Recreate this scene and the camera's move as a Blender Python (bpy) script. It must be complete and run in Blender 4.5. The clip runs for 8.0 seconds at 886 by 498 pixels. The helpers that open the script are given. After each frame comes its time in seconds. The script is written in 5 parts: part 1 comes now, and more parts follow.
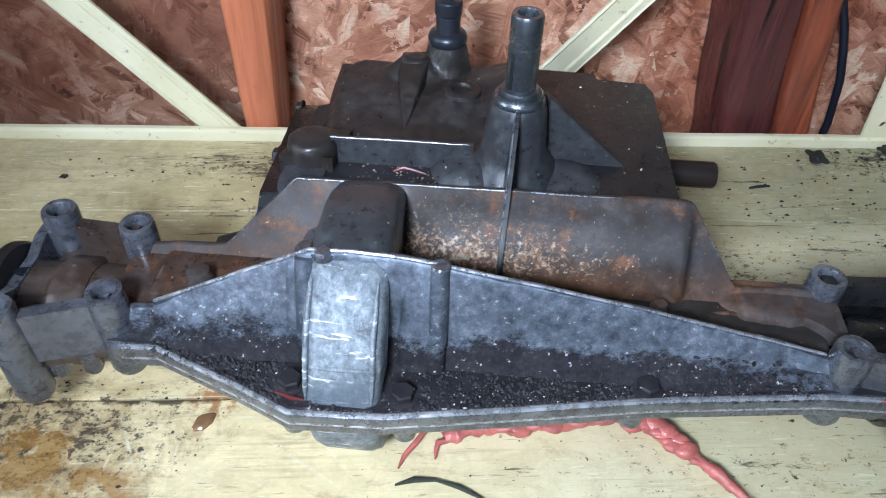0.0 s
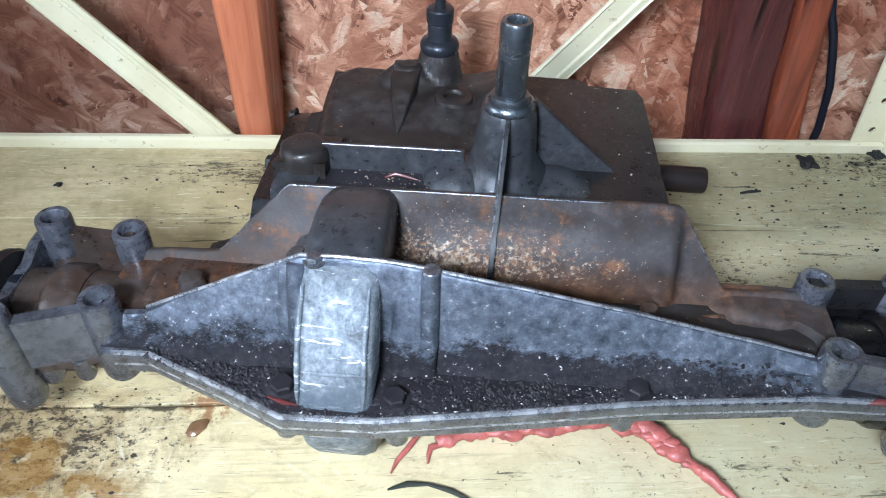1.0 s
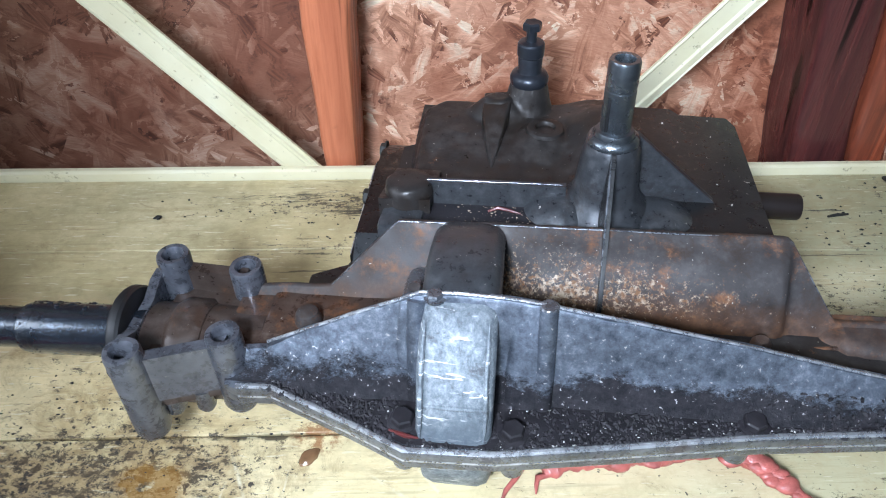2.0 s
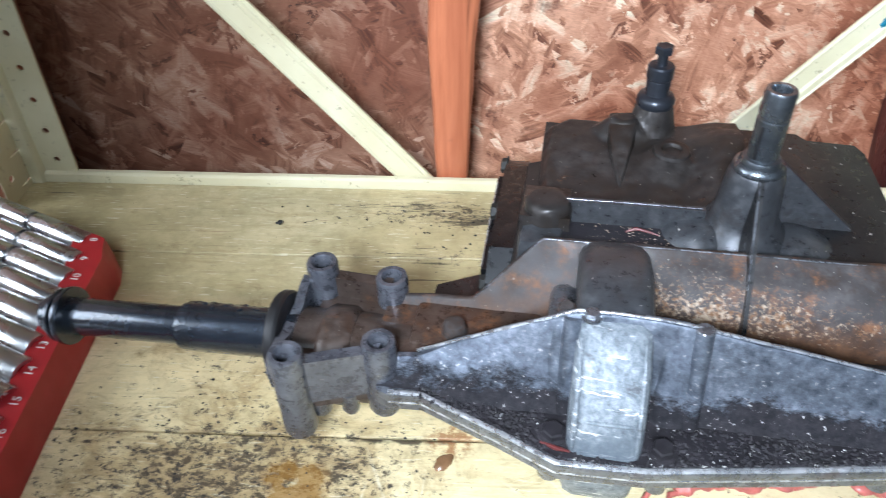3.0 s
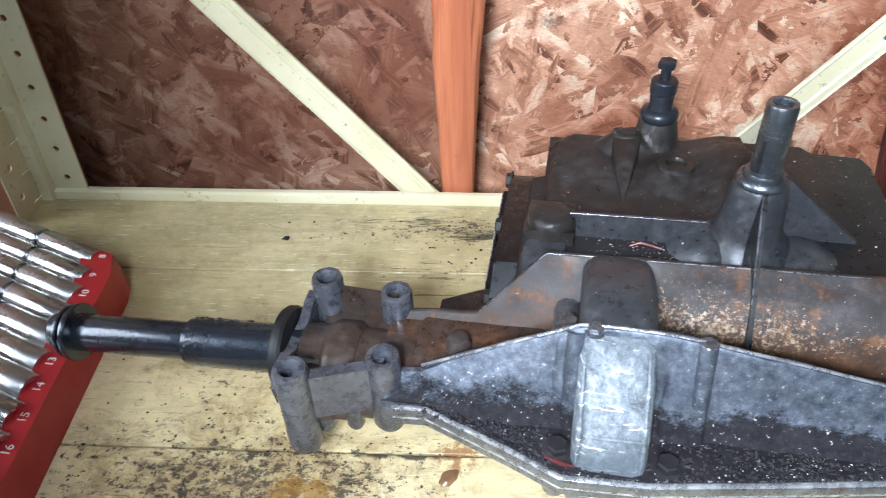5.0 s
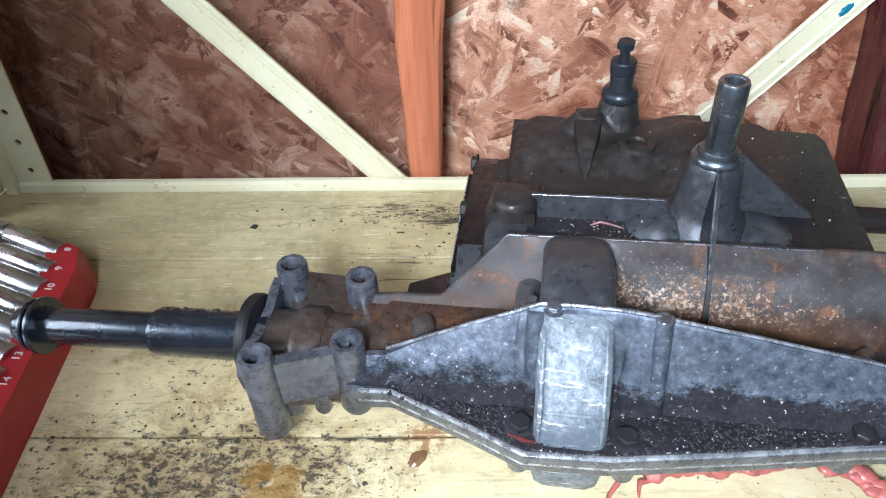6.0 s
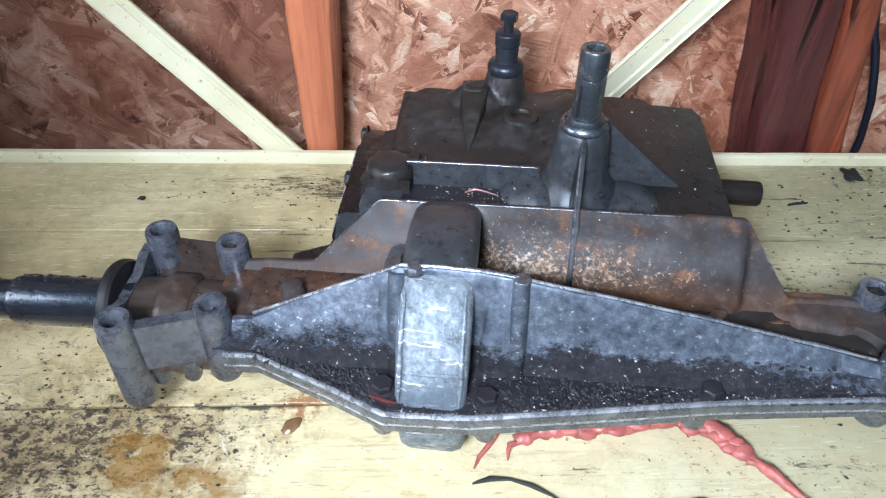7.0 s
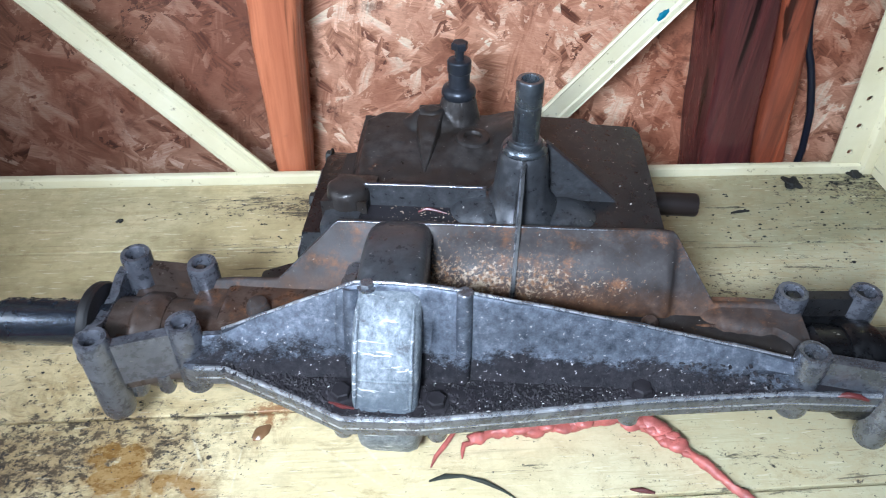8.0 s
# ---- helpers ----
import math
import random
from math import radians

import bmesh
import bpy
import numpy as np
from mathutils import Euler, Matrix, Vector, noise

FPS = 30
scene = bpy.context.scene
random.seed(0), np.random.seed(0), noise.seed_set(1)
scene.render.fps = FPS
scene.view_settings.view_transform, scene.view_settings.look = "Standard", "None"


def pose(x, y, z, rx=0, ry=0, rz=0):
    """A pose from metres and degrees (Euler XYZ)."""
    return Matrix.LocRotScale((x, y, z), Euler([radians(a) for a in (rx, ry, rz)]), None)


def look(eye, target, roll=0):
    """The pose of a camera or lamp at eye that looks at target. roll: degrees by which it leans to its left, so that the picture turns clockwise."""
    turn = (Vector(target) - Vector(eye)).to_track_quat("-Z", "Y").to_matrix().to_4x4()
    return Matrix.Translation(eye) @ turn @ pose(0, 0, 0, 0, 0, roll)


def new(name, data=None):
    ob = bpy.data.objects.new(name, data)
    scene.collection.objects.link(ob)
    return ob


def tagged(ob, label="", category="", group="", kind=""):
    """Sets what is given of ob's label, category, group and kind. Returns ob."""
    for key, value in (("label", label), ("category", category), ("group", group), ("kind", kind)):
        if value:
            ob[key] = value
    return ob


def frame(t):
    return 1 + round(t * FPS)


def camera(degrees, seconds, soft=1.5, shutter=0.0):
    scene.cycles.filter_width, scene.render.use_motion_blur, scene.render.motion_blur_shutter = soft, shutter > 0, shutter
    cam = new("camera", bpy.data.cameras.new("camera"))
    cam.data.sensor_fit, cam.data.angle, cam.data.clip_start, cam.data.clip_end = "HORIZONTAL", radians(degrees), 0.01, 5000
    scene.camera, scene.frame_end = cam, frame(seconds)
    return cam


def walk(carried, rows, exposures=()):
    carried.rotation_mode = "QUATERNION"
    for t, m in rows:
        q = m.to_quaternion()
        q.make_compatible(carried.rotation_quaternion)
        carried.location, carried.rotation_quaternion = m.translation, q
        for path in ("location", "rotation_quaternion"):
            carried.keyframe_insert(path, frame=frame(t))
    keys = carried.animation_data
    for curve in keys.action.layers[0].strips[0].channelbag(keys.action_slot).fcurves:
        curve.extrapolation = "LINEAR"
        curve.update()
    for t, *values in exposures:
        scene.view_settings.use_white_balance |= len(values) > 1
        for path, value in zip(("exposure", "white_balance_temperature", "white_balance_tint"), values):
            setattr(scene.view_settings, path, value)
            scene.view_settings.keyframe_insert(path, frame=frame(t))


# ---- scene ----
cam = camera(62.0, 8.0, 1.0, 0.3)
PATH = [
    (0, (-0.01171, 0.03739, 0.33836), (0.06803, 0.76703, -0.34081), 4.258),
    (0.5, (-0.00306, 0.03864, 0.34150), (0.08716, 0.77442, -0.32969), 4.090),
    (1, (-0.00903, 0.03436, 0.33923), (0.07449, 0.77111, -0.33175), 4.138),
    (1.2, (-0.02073, 0.03992, 0.33986), (0.05007, 0.77648, -0.33279), 2.933),
    (2.3, (-0.05042, 0.03489, 0.35339), (-0.02230, 0.78986, -0.30177), 0.836),
    (2.5, (-0.05849, 0.03399, 0.35181), (-0.02915, 0.78709, -0.30544), 0.872),
    (3, (-0.10020, 0.03117, 0.36445), (-0.12294, 0.78612, -0.29093), 0.310),
    (3.5, (-0.12255, 0.02101, 0.36934), (-0.19013, 0.77983, -0.27846), -0.463),
    (4, (-0.12345, 0.02377, 0.36599), (-0.19110, 0.76917, -0.29719), -1.384),
    (4.5, (-0.11932, 0.02483, 0.36705), (-0.18193, 0.77869, -0.28699), -0.477),
    (5, (-0.09686, 0.03021, 0.36585), (-0.13349, 0.79726, -0.27470), -0.638),
    (5.2, (-0.09123, 0.02915, 0.36651), (-0.11702, 0.79910, -0.27107), -0.512),
    (6.3, (-0.08083, 0.02518, 0.36734), (-0.09159, 0.77304, -0.29643), -0.946),
    (6.5, (-0.07319, 0.02329, 0.36298), (-0.07974, 0.76921, -0.30303), -0.364),
    (7, (-0.04661, 0.01652, 0.35734), (0.01669, 0.76183, -0.30637), 3.045),
    (7.5, (-0.03719, -0.00782, 0.37735), (0.01969, 0.73669, -0.28784), 2.364),
    (8, (-0.02804, -0.00653, 0.38454), (0.05024, 0.74377, -0.27192), 2.401),
]
# the clip's camera opens up and warms a little while it looks at the left end
TONE = [(0.0, -0.26, 5750.0, 10.0), (0.5, -0.14, 5780.0, 10.0), (1.2, -0.12, 5800.0, 10.0), (2.6, -0.04, 5950.0, 10.0), (3.4, 0.18, 6150.0, 10.0), (4.6, 0.16, 6150.0, 10.0), (5.0, 0.10, 6150.0, 10.0), (6.6, 0.02, 5850.0, 10.0), (8.0, -0.04, 5800.0, 10.0)]
walk(cam, [(t, look(eye, target, roll)) for t, eye, target, roll in PATH], TONE)

# ---- light ----
world = bpy.data.worlds.new("world")
scene.world = world
world.use_nodes = True
wn, wl = world.node_tree.nodes, world.node_tree.links
sky = wn.new("ShaderNodeTexSky")
sky.sky_type, sky.sun_disc = 'NISHITA', False
sky.sun_elevation, sky.sun_rotation = radians(40), radians(120)
wn["Background"].inputs["Strength"].default_value = 0.05
wl.new(sky.outputs["Color"], wn["Background"].inputs["Color"])


def area_lamp(name, eye, target, size_x, size_y, watts, colour):
    data = bpy.data.lights.new(name, 'AREA')
    data.shape, data.size, data.size_y = 'RECTANGLE', size_x, size_y
    data.energy, data.color = watts, colour
    ob = new(name, data)
    ob.matrix_world = look(eye, target)
    return ob


# fixed spot standing in for a light near the camera, front left
lamp = bpy.data.lights.new("main_spot", 'SPOT')
lamp.energy, lamp.color, lamp.shadow_soft_size = 58.0, (0.82, 0.90, 1.0), 0.07
lamp.spot_size, lamp.spot_blend = radians(72), 1.0
new("main_spot", lamp).matrix_world = look((-0.19, -0.22, 0.54), (0.07, 0.42, 0.12))
# overhead light is an addition that puts streaks on sockets and axle
area_lamp("overhead_fill", (-0.30, -0.45, 1.25), (-0.05, 0.35, 0.05), 1.10, 0.24, 4.5, (0.80, 0.91, 1.0))
# unseen light inferred on the left; no opening is known there
area_lamp("left_light", (-1.45, 0.02, 0.66), (-0.20, 0.30, 0.05), 0.6, 0.7, 13.0, (0.86, 0.93, 1.0))
# added fill from the right, for cool reflections on the metal's right end
area_lamp("right_fill", (1.30, -0.85, 0.95), (0.1, 0.35, 0.05), 0.9, 1.3, 1.2, (0.66, 0.84, 1.0))


# ---- materials ----
class Nodes:
    """A small wrapper to write node materials briefly."""

    def __init__(self, name):
        self.mat = bpy.data.materials.new(name)
        self.mat.use_nodes = True
        self.tree = self.mat.node_tree
        self.bsdf = self.tree.nodes["Principled BSDF"]
        self.coord = self.tree.nodes.new("ShaderNodeTexCoord").outputs["Object"]

    def put(self, socket, value):
        if hasattr(value, "links"):
            self.tree.links.new(value, socket)
        else:
            socket.default_value = value

    def mapping(self, scale=(1, 1, 1), turn=(0, 0, 0), shift=(0, 0, 0), source=None):
        n = self.tree.nodes.new("ShaderNodeMapping")
        self.put(n.inputs["Vector"], source or self.coord)
        n.inputs["Scale"].default_value = scale
        n.inputs["Rotation"].default_value = [radians(a) for a in turn]
        n.inputs["Location"].default_value = shift
        return n.outputs["Vector"]

    def noise(self, scale, detail=4, rough=0.55, vector=None, distortion=0.0):
        n = self.tree.nodes.new("ShaderNodeTexNoise")
        self.put(n.inputs["Vector"], vector or self.coord)
        n.inputs["Scale"].default_value = scale
        n.inputs["Detail"].default_value = detail
        n.inputs["Roughness"].default_value = rough
        n.inputs["Distortion"].default_value = distortion
        return n.outputs["Fac"]

    def cells(self, scale, vector=None, feature='F1', random=1.0):
        n = self.tree.nodes.new("ShaderNodeTexVoronoi")
        n.feature = feature
        self.put(n.inputs["Vector"], vector or self.coord)
        n.inputs["Scale"].default_value = scale
        n.inputs["Randomness"].default_value = random
        return n

    def ramp(self, fac, *stops):
        n = self.tree.nodes.new("ShaderNodeValToRGB")
        el = n.color_ramp.elements
        while len(el) < len(stops):
            el.new(0.5)
        for e, (at, value) in zip(el, stops):
            e.position = at
            e.color = (*value, 1) if isinstance(value, tuple) else (value, value, value, 1)
        self.put(n.inputs["Fac"], fac)
        return n.outputs["Color"]

    def mix(self, fac, a, b, blend='MIX'):
        n = self.tree.nodes.new("ShaderNodeMix")
        n.data_type, n.blend_type = 'RGBA', blend
        self.put(n.inputs[0], fac)
        for socket, v in ((n.inputs[6], a), (n.inputs[7], b)):
            self.put(socket, (*v, 1) if isinstance(v, tuple) else v)
        return n.outputs[2]

    def math(self, op, a, b=0.0):
        n = self.tree.nodes.new("ShaderNodeMath")
        n.operation = op
        self.put(n.inputs[0], a)
        self.put(n.inputs[1], b)
        return n.outputs[0]

    def blob(self, centre, reach):
        """1 at centre, falling to 0 at an ellipsoid of that reach."""
        v = self.mapping(tuple(1 / r for r in reach), shift=tuple(-c / r for c, r in zip(centre, reach)))
        n = self.tree.nodes.new("ShaderNodeTexGradient")
        n.gradient_type = 'SPHERICAL'
        self.put(n.inputs["Vector"], v)
        return n.outputs["Fac"]

    def bump(self, height, strength=0.3, distance=0.001, below=None):
        n = self.tree.nodes.new("ShaderNodeBump")
        n.inputs["Strength"].default_value = strength
        n.inputs["Distance"].default_value = distance
        self.put(n.inputs["Height"], height)
        if below is not None:
            self.put(n.inputs["Normal"], below)
        return n.outputs["Normal"]

    def done(self, colour, rough=0.5, metal=0.0, normal=None, coat=0.0, spec=None):
        b = self.bsdf.inputs
        self.put(b["Base Color"], (*colour, 1) if isinstance(colour, tuple) else colour)
        self.put(b["Roughness"], rough)
        self.put(b["Metallic"], metal)
        b["Coat Weight"].default_value = coat
        b["Coat Roughness"].default_value = 0.16
        if spec is not None:
            b["Specular IOR Level"].default_value = spec
        if normal is not None:
            self.put(b["Normal"], normal)
        return self.mat


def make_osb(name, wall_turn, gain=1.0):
    n = Nodes(name)
    base = n.mapping(turn=wall_turn)
    warp = n.tree.nodes.new("ShaderNodeTexNoise")
    n.put(warp.inputs["Vector"], base)
    warp.inputs["Scale"].default_value = 9.0
    layers = []
    for angle, scale, shift in ((12, (13, 44, 1), 3.1), (-48, (16, 46, 1), 7.7), (63, (15, 58, 1), 1.3), (-20, (26, 84, 1), 5.2), (100, (20, 66, 1), 9.4), (38, (34, 110, 1), 2.4)):
        bent = n.tree.nodes.new("ShaderNodeVectorMath")
        bent.operation = 'MULTIPLY_ADD'
        n.put(bent.inputs[0], warp.outputs["Color"])
        bent.inputs[1].default_value = (0.022, 0.022, 0)
        n.put(bent.inputs[2], base)
        turned = n.mapping(turn=(0, 0, angle), shift=(shift, shift * 0.7, 0), source=bent.outputs[0])
        stretched = n.mapping(scale=(scale[0], scale[1], 0), source=turned)
        v = n.cells(1.0, stretched, random=0.9)
        v.voronoi_dimensions = '2D'
        layers.append((v, n.ramp(v.outputs["Color"], (0.0, 0.0), (1.0, 1.0)), turned))
    soft = n.noise(16, 6, 0.65, base, 0.5)
    value = n.ramp(soft, (0.25, 0.20), (0.75, 0.74))
    height = soft
    for k, (v, shade, turned) in enumerate(layers):
        fibre = n.noise(1.0, 4, 0.6, n.mapping(scale=(30, 420, 30), source=turned))
        mask = n.math('GREATER_THAN', n.math('FRACT', n.math('ADD', n.math('MULTIPLY', shade, 5.0 + k), n.math('MULTIPLY', soft, 2.2))), 0.77)
        tone = n.math('ADD', n.math('MULTIPLY', shade, 1.0), n.math('MULTIPLY', n.math('SUBTRACT', fibre, 0.44), 0.95))
        strength = n.math('MULTIPLY', mask, n.ramp(v.outputs["Distance"], (0.34, 0.97), (0.66, 0.2)))
        value = n.mix(strength, value, tone)
        height = n.mix(strength, height, v.outputs["Distance"])
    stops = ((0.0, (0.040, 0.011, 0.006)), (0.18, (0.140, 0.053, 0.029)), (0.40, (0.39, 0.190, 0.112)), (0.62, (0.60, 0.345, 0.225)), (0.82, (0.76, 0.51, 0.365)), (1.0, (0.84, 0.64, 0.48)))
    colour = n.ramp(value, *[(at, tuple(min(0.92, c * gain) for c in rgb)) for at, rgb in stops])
    grain = n.noise(1.0, 5, 0.6, n.mapping(scale=(160, 900, 160), source=layers[0][2]))
    colour = n.mix(n.ramp(grain, (0.38, 0.0), (0.75, 0.40)), colour, (0.24, 0.085, 0.040))
    patch = n.ramp(n.noise(5.0, 4, 0.6), (0.40, 0.0), (0.60, 0.9))
    colour = n.mix(patch, colour, n.mix(1.0, colour, (0.52, 0.34, 0.28), 'MULTIPLY'))
    stain = n.ramp(n.noise(30, 8, 0.75), (0.57, 0.0), (0.68, 0.7))
    colour = n.mix(stain, colour, (0.085, 0.026, 0.014))
    normal = n.bump(height, 0.45, 0.0014)
    normal = n.bump(grain, 0.25, 0.0005, normal)
    return n.done(colour, n.ramp(value, (0, 0.5), (1, 0.75)), normal=normal)


def make_cream(name):
    n = Nodes(name)
    broad, fine = n.noise(14, 5), n.noise(190, 4)
    colour = n.ramp(broad, (0.3, (0.60, 0.54, 0.34)), (0.6, (0.70, 0.65, 0.45)), (0.8, (0.75, 0.72, 0.55)))
    colour = n.mix(n.ramp(fine, (0.64, 0.0), (0.72, 0.6)), colour, (0.26, 0.20, 0.10))
    colour = n.mix(n.ramp(n.noise(60, 8, 0.78), (0.60, 0.0), (0.68, 0.7)), colour, (0.12, 0.09, 0.05))
    return n.done(colour, n.ramp(broad, (0.3, 0.32), (0.7, 0.5)), normal=n.bump(fine, 0.12, 0.0004))


def make_shelf_paint():
    n = Nodes("painted_board")
    along = n.mapping(scale=(1, 7, 1))
    broad = n.noise(5, 5)
    streak = n.noise(38, 6, 0.7, n.mapping(scale=(1, 6, 1)))
    colour = n.ramp(broad, (0.30, (0.58, 0.475, 0.245)), (0.5, (0.75, 0.62, 0.355)), (0.72, (0.82, 0.72, 0.47)))
    # the colour turns greyer and cooler towards the right end
    pale = n.blob((0.42, 0.33, 0), (0.55, 0.6, 0.4))
    colour = n.mix(n.ramp(pale, (0.1, 0.0), (0.8, 0.75)), colour, (0.43, 0.45, 0.32))
    worn = n.ramp(n.noise(15, 6, 0.7, along), (0.55, 0.0), (0.72, 0.6))
    colour = n.mix(worn, colour, (0.48, 0.34, 0.16))
    mottle = n.ramp(n.noise(75, 8, 0.76), (0.48, 0.0), (0.66, 0.6))
    colour = n.mix(mottle, colour, n.mix(broad, (0.46, 0.36, 0.19), (0.58, 0.49, 0.28)))
    grain = n.ramp(n.noise(70, 5, 0.65, n.mapping(scale=(0.14, 4.0, 1), shift=(2, 5, 0))), (0.54, 0.0), (0.68, 0.65))
    colour = n.mix(n.math('MULTIPLY', grain, n.ramp(n.noise(11, 4), (0.42, 0.0), (0.62, 1.0))), colour, (0.30, 0.23, 0.12))
    smudge = n.ramp(n.noise(32, 9, 0.80, n.mapping(scale=(0.8, 1.3, 1), turn=(0, 0, -20), shift=(4, 6, 0)), 0.6), (0.46, 0.0), (0.62, 0.55))
    colour = n.mix(smudge, colour, (0.50, 0.41, 0.23))
    # patches where work was done: rubbed brown, then gritty black
    work = n.blob((-0.255, 0.250, 0), (0.17, 0.11, 0.3))
    work = n.math('ADD', work, n.math('MULTIPLY', n.blob((-0.165, 0.262, 0), (0.12, 0.05, 0.3)), 0.55))
    work = n.math('ADD', work, n.math('MULTIPLY', n.blob((-0.215, 0.345, 0), (0.10, 0.05, 0.3)), 0.40))
    behind = n.math('ADD', n.blob((-0.10, 0.492, 0), (0.17, 0.030, 0.3)), n.math('MULTIPLY', n.blob((-0.115, 0.440, 0), (0.10, 0.022, 0.3)), 0.7))
    door = n.math('ADD', n.math('MULTIPLY', n.blob((0.32, 0.42, 0), (0.22, 0.16, 0.3)), 0.50), n.blob((0.425, 0.508, 0), (0.14, 0.050, 0.3)))
    door = n.math('ADD', door, n.math('MULTIPLY', n.blob((0.21, 0.375, 0), (0.10, 0.045, 0.3)), 0.6))
    door = n.math('ADD', door, n.math('MULTIPLY', n.blob((0.19, 0.225, 0), (0.24, 0.06, 0.3)), 0.55))
    near = n.math('MINIMUM', n.math('ADD', work, n.math('ADD', behind, door)), 1.0)
    rub = n.noise(26, 9, 0.80, n.mapping(scale=(1, 1.3, 1), turn=(0, 0, 14), shift=(7, 3, 0)), 0.5)
    rubbed = n.ramp(n.math('ADD', rub, n.math('MULTIPLY', n.math('MINIMUM', work, 1.0), 0.19)), (0.56, 0.0), (0.70, 0.75))
    colour = n.mix(rubbed, colour, n.ramp(n.noise(90, 5, 0.7), (0.4, (0.20, 0.125, 0.050)), (0.62, (0.43, 0.30, 0.14))))
    # rear of the shelf darkened: its weaker light is put into the paint
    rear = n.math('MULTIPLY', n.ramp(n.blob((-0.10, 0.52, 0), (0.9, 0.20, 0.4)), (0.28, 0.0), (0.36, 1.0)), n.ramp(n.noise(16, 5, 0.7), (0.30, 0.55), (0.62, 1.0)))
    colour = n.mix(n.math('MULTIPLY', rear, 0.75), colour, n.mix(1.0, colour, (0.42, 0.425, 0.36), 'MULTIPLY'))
    # pale scrapes
    scrape = None
    for (cx, cy), half, wide, angle in (((-0.1435, 0.257), 0.027, 0.0016, -68), ((-0.051, 0.239), 0.034, 0.0018, -36), ((-0.039, 0.247), 0.028, 0.0014, -52), ((-0.150, 0.245), 0.015, 0.0011, 80), ((-0.118, 0.243), 0.024, 0.0009, 84), ((-0.061, 0.222), 0.028, 0.0012, -30)):
        local = n.mapping(turn=(0, 0, -angle), source=n.mapping(shift=(-cx, -cy, 0)))
        g = n.tree.nodes.new("ShaderNodeTexGradient")
        g.gradient_type = 'SPHERICAL'
        n.put(g.inputs["Vector"], n.mapping(scale=(1 / half, 1 / wide, 1), source=local))
        scrape = g.outputs["Fac"] if scrape is None else n.math('MAXIMUM', scrape, g.outputs["Fac"])
    scratch = n.ramp(n.noise(60, 3, 0.5, n.mapping(scale=(1, 9, 1), turn=(0, 0, 52)), 0.4), (0.63, 0.0), (0.68, 0.5))
    scraped = n.mix(1.0, scratch, n.math('MULTIPLY', n.ramp(scrape, (0.05, 0.0), (0.8, 0.75)), n.ramp(n.noise(110, 5, 0.7), (0.40, 0.0), (0.60, 1.0))), 'LIGHTEN')
    colour = n.mix(scraped, colour, (0.74, 0.69, 0.50))
    gouge = n.ramp(n.noise(46, 4, 0.55, n.mapping(scale=(1, 11, 1), turn=(0, 0, 38), shift=(5, 9, 0)), 0.3), (0.665, 0.0), (0.70, 0.6))
    colour = n.mix(gouge, colour, (0.24, 0.16, 0.075))
    # black grime: smears, clots and crumbs, all thick only where the work was
    smear = n.noise(125, 10, 0.82, n.mapping(scale=(0.9, 1.25, 1), turn=(0, 0, 12)))
    dirt = n.math('ADD', smear, n.math('MULTIPLY', near, 0.158))
    dirty = n.ramp(dirt, (0.635, 0.0), (0.690, 0.92))
    colour = n.mix(dirty, colour, n.ramp(n.noise(160, 4), (0.4, (0.022, 0.017, 0.013)), (0.65, (0.085, 0.058, 0.032))))
    scuff = n.math('ADD', n.noise(46, 9, 0.78, n.mapping(scale=(0.32, 2.1, 1), turn=(0, 0, 3), shift=(1, 8, 0))), n.math('MULTIPLY', n.math('MINIMUM', n.math('ADD', behind, n.math('MULTIPLY', door, 0.6)), 1.0), 0.15))
    colour = n.mix(n.ramp(scuff, (0.625, 0.0), (0.685, 0.9)), colour, (0.030, 0.026, 0.018))
    crumbs = n.math('ADD', n.noise(210, 5, 0.66), n.math('MULTIPLY', near, 0.110))
    colour = n.mix(n.ramp(crumbs, (0.685, 0.0), (0.715, 0.95)), colour, (0.026, 0.021, 0.018))
    crack = n.ramp(n.noise(30, 5, 0.6, n.mapping(scale=(0.35, 7, 1), shift=(3, 1, 0))), (0.665, 0.0), (0.685, 0.75))
    colour = n.mix(crack, colour, (0.07, 0.055, 0.035))
    seam = n.math('MULTIPLY', n.blob((-0.128, 0.2800, 0), (0.040, 0.0034, 0.3)), n.ramp(n.noise(120, 4), (0.35, 0.3), (0.5, 1.0)))
    colour = n.mix(n.ramp(seam, (0.10, 0.0), (0.45, 0.9)), colour, (0.035, 0.024, 0.014))
    oil = n.math('MAXIMUM', n.blob((-0.189, 0.247, 0), (0.026, 0.026, 0.3)), n.blob((-0.159, 0.229, 0), (0.034, 0.016, 0.3)))
    oil = n.math('MULTIPLY', oil, n.ramp(n.noise(55, 5), (0.36, 0.0), (0.56, 1.0)))
    oiled = n.ramp(oil, (0.08, 0.0), (0.35, 0.85))
    colour = n.mix(n.math('MULTIPLY', oiled, 0.85), colour, (0.29, 0.150, 0.034))
    rusty = n.math('MULTIPLY', n.blob((-0.1015, 0.2815, 0), (0.024, 0.020, 0.3)), n.ramp(n.noise(150, 7, 0.8), (0.40, 0.0), (0.56, 1.2)))
    colour = n.mix(n.ramp(rusty, (0.22, 0.0), (0.70, 0.8)), colour, (0.27, 0.095, 0.022))
    rough = n.mix(oiled, n.ramp(streak, (0.3, 0.36), (0.7, 0.62)), (0.14, 0.14, 0.14))
    normal = n.bump(streak, 0.22, 0.0008)
    normal = n.bump(crumbs, 0.3, 0.0006, normal)
    return n.done(colour, rough, normal=n.bump(dirty, 0.35, 0.0008, normal))


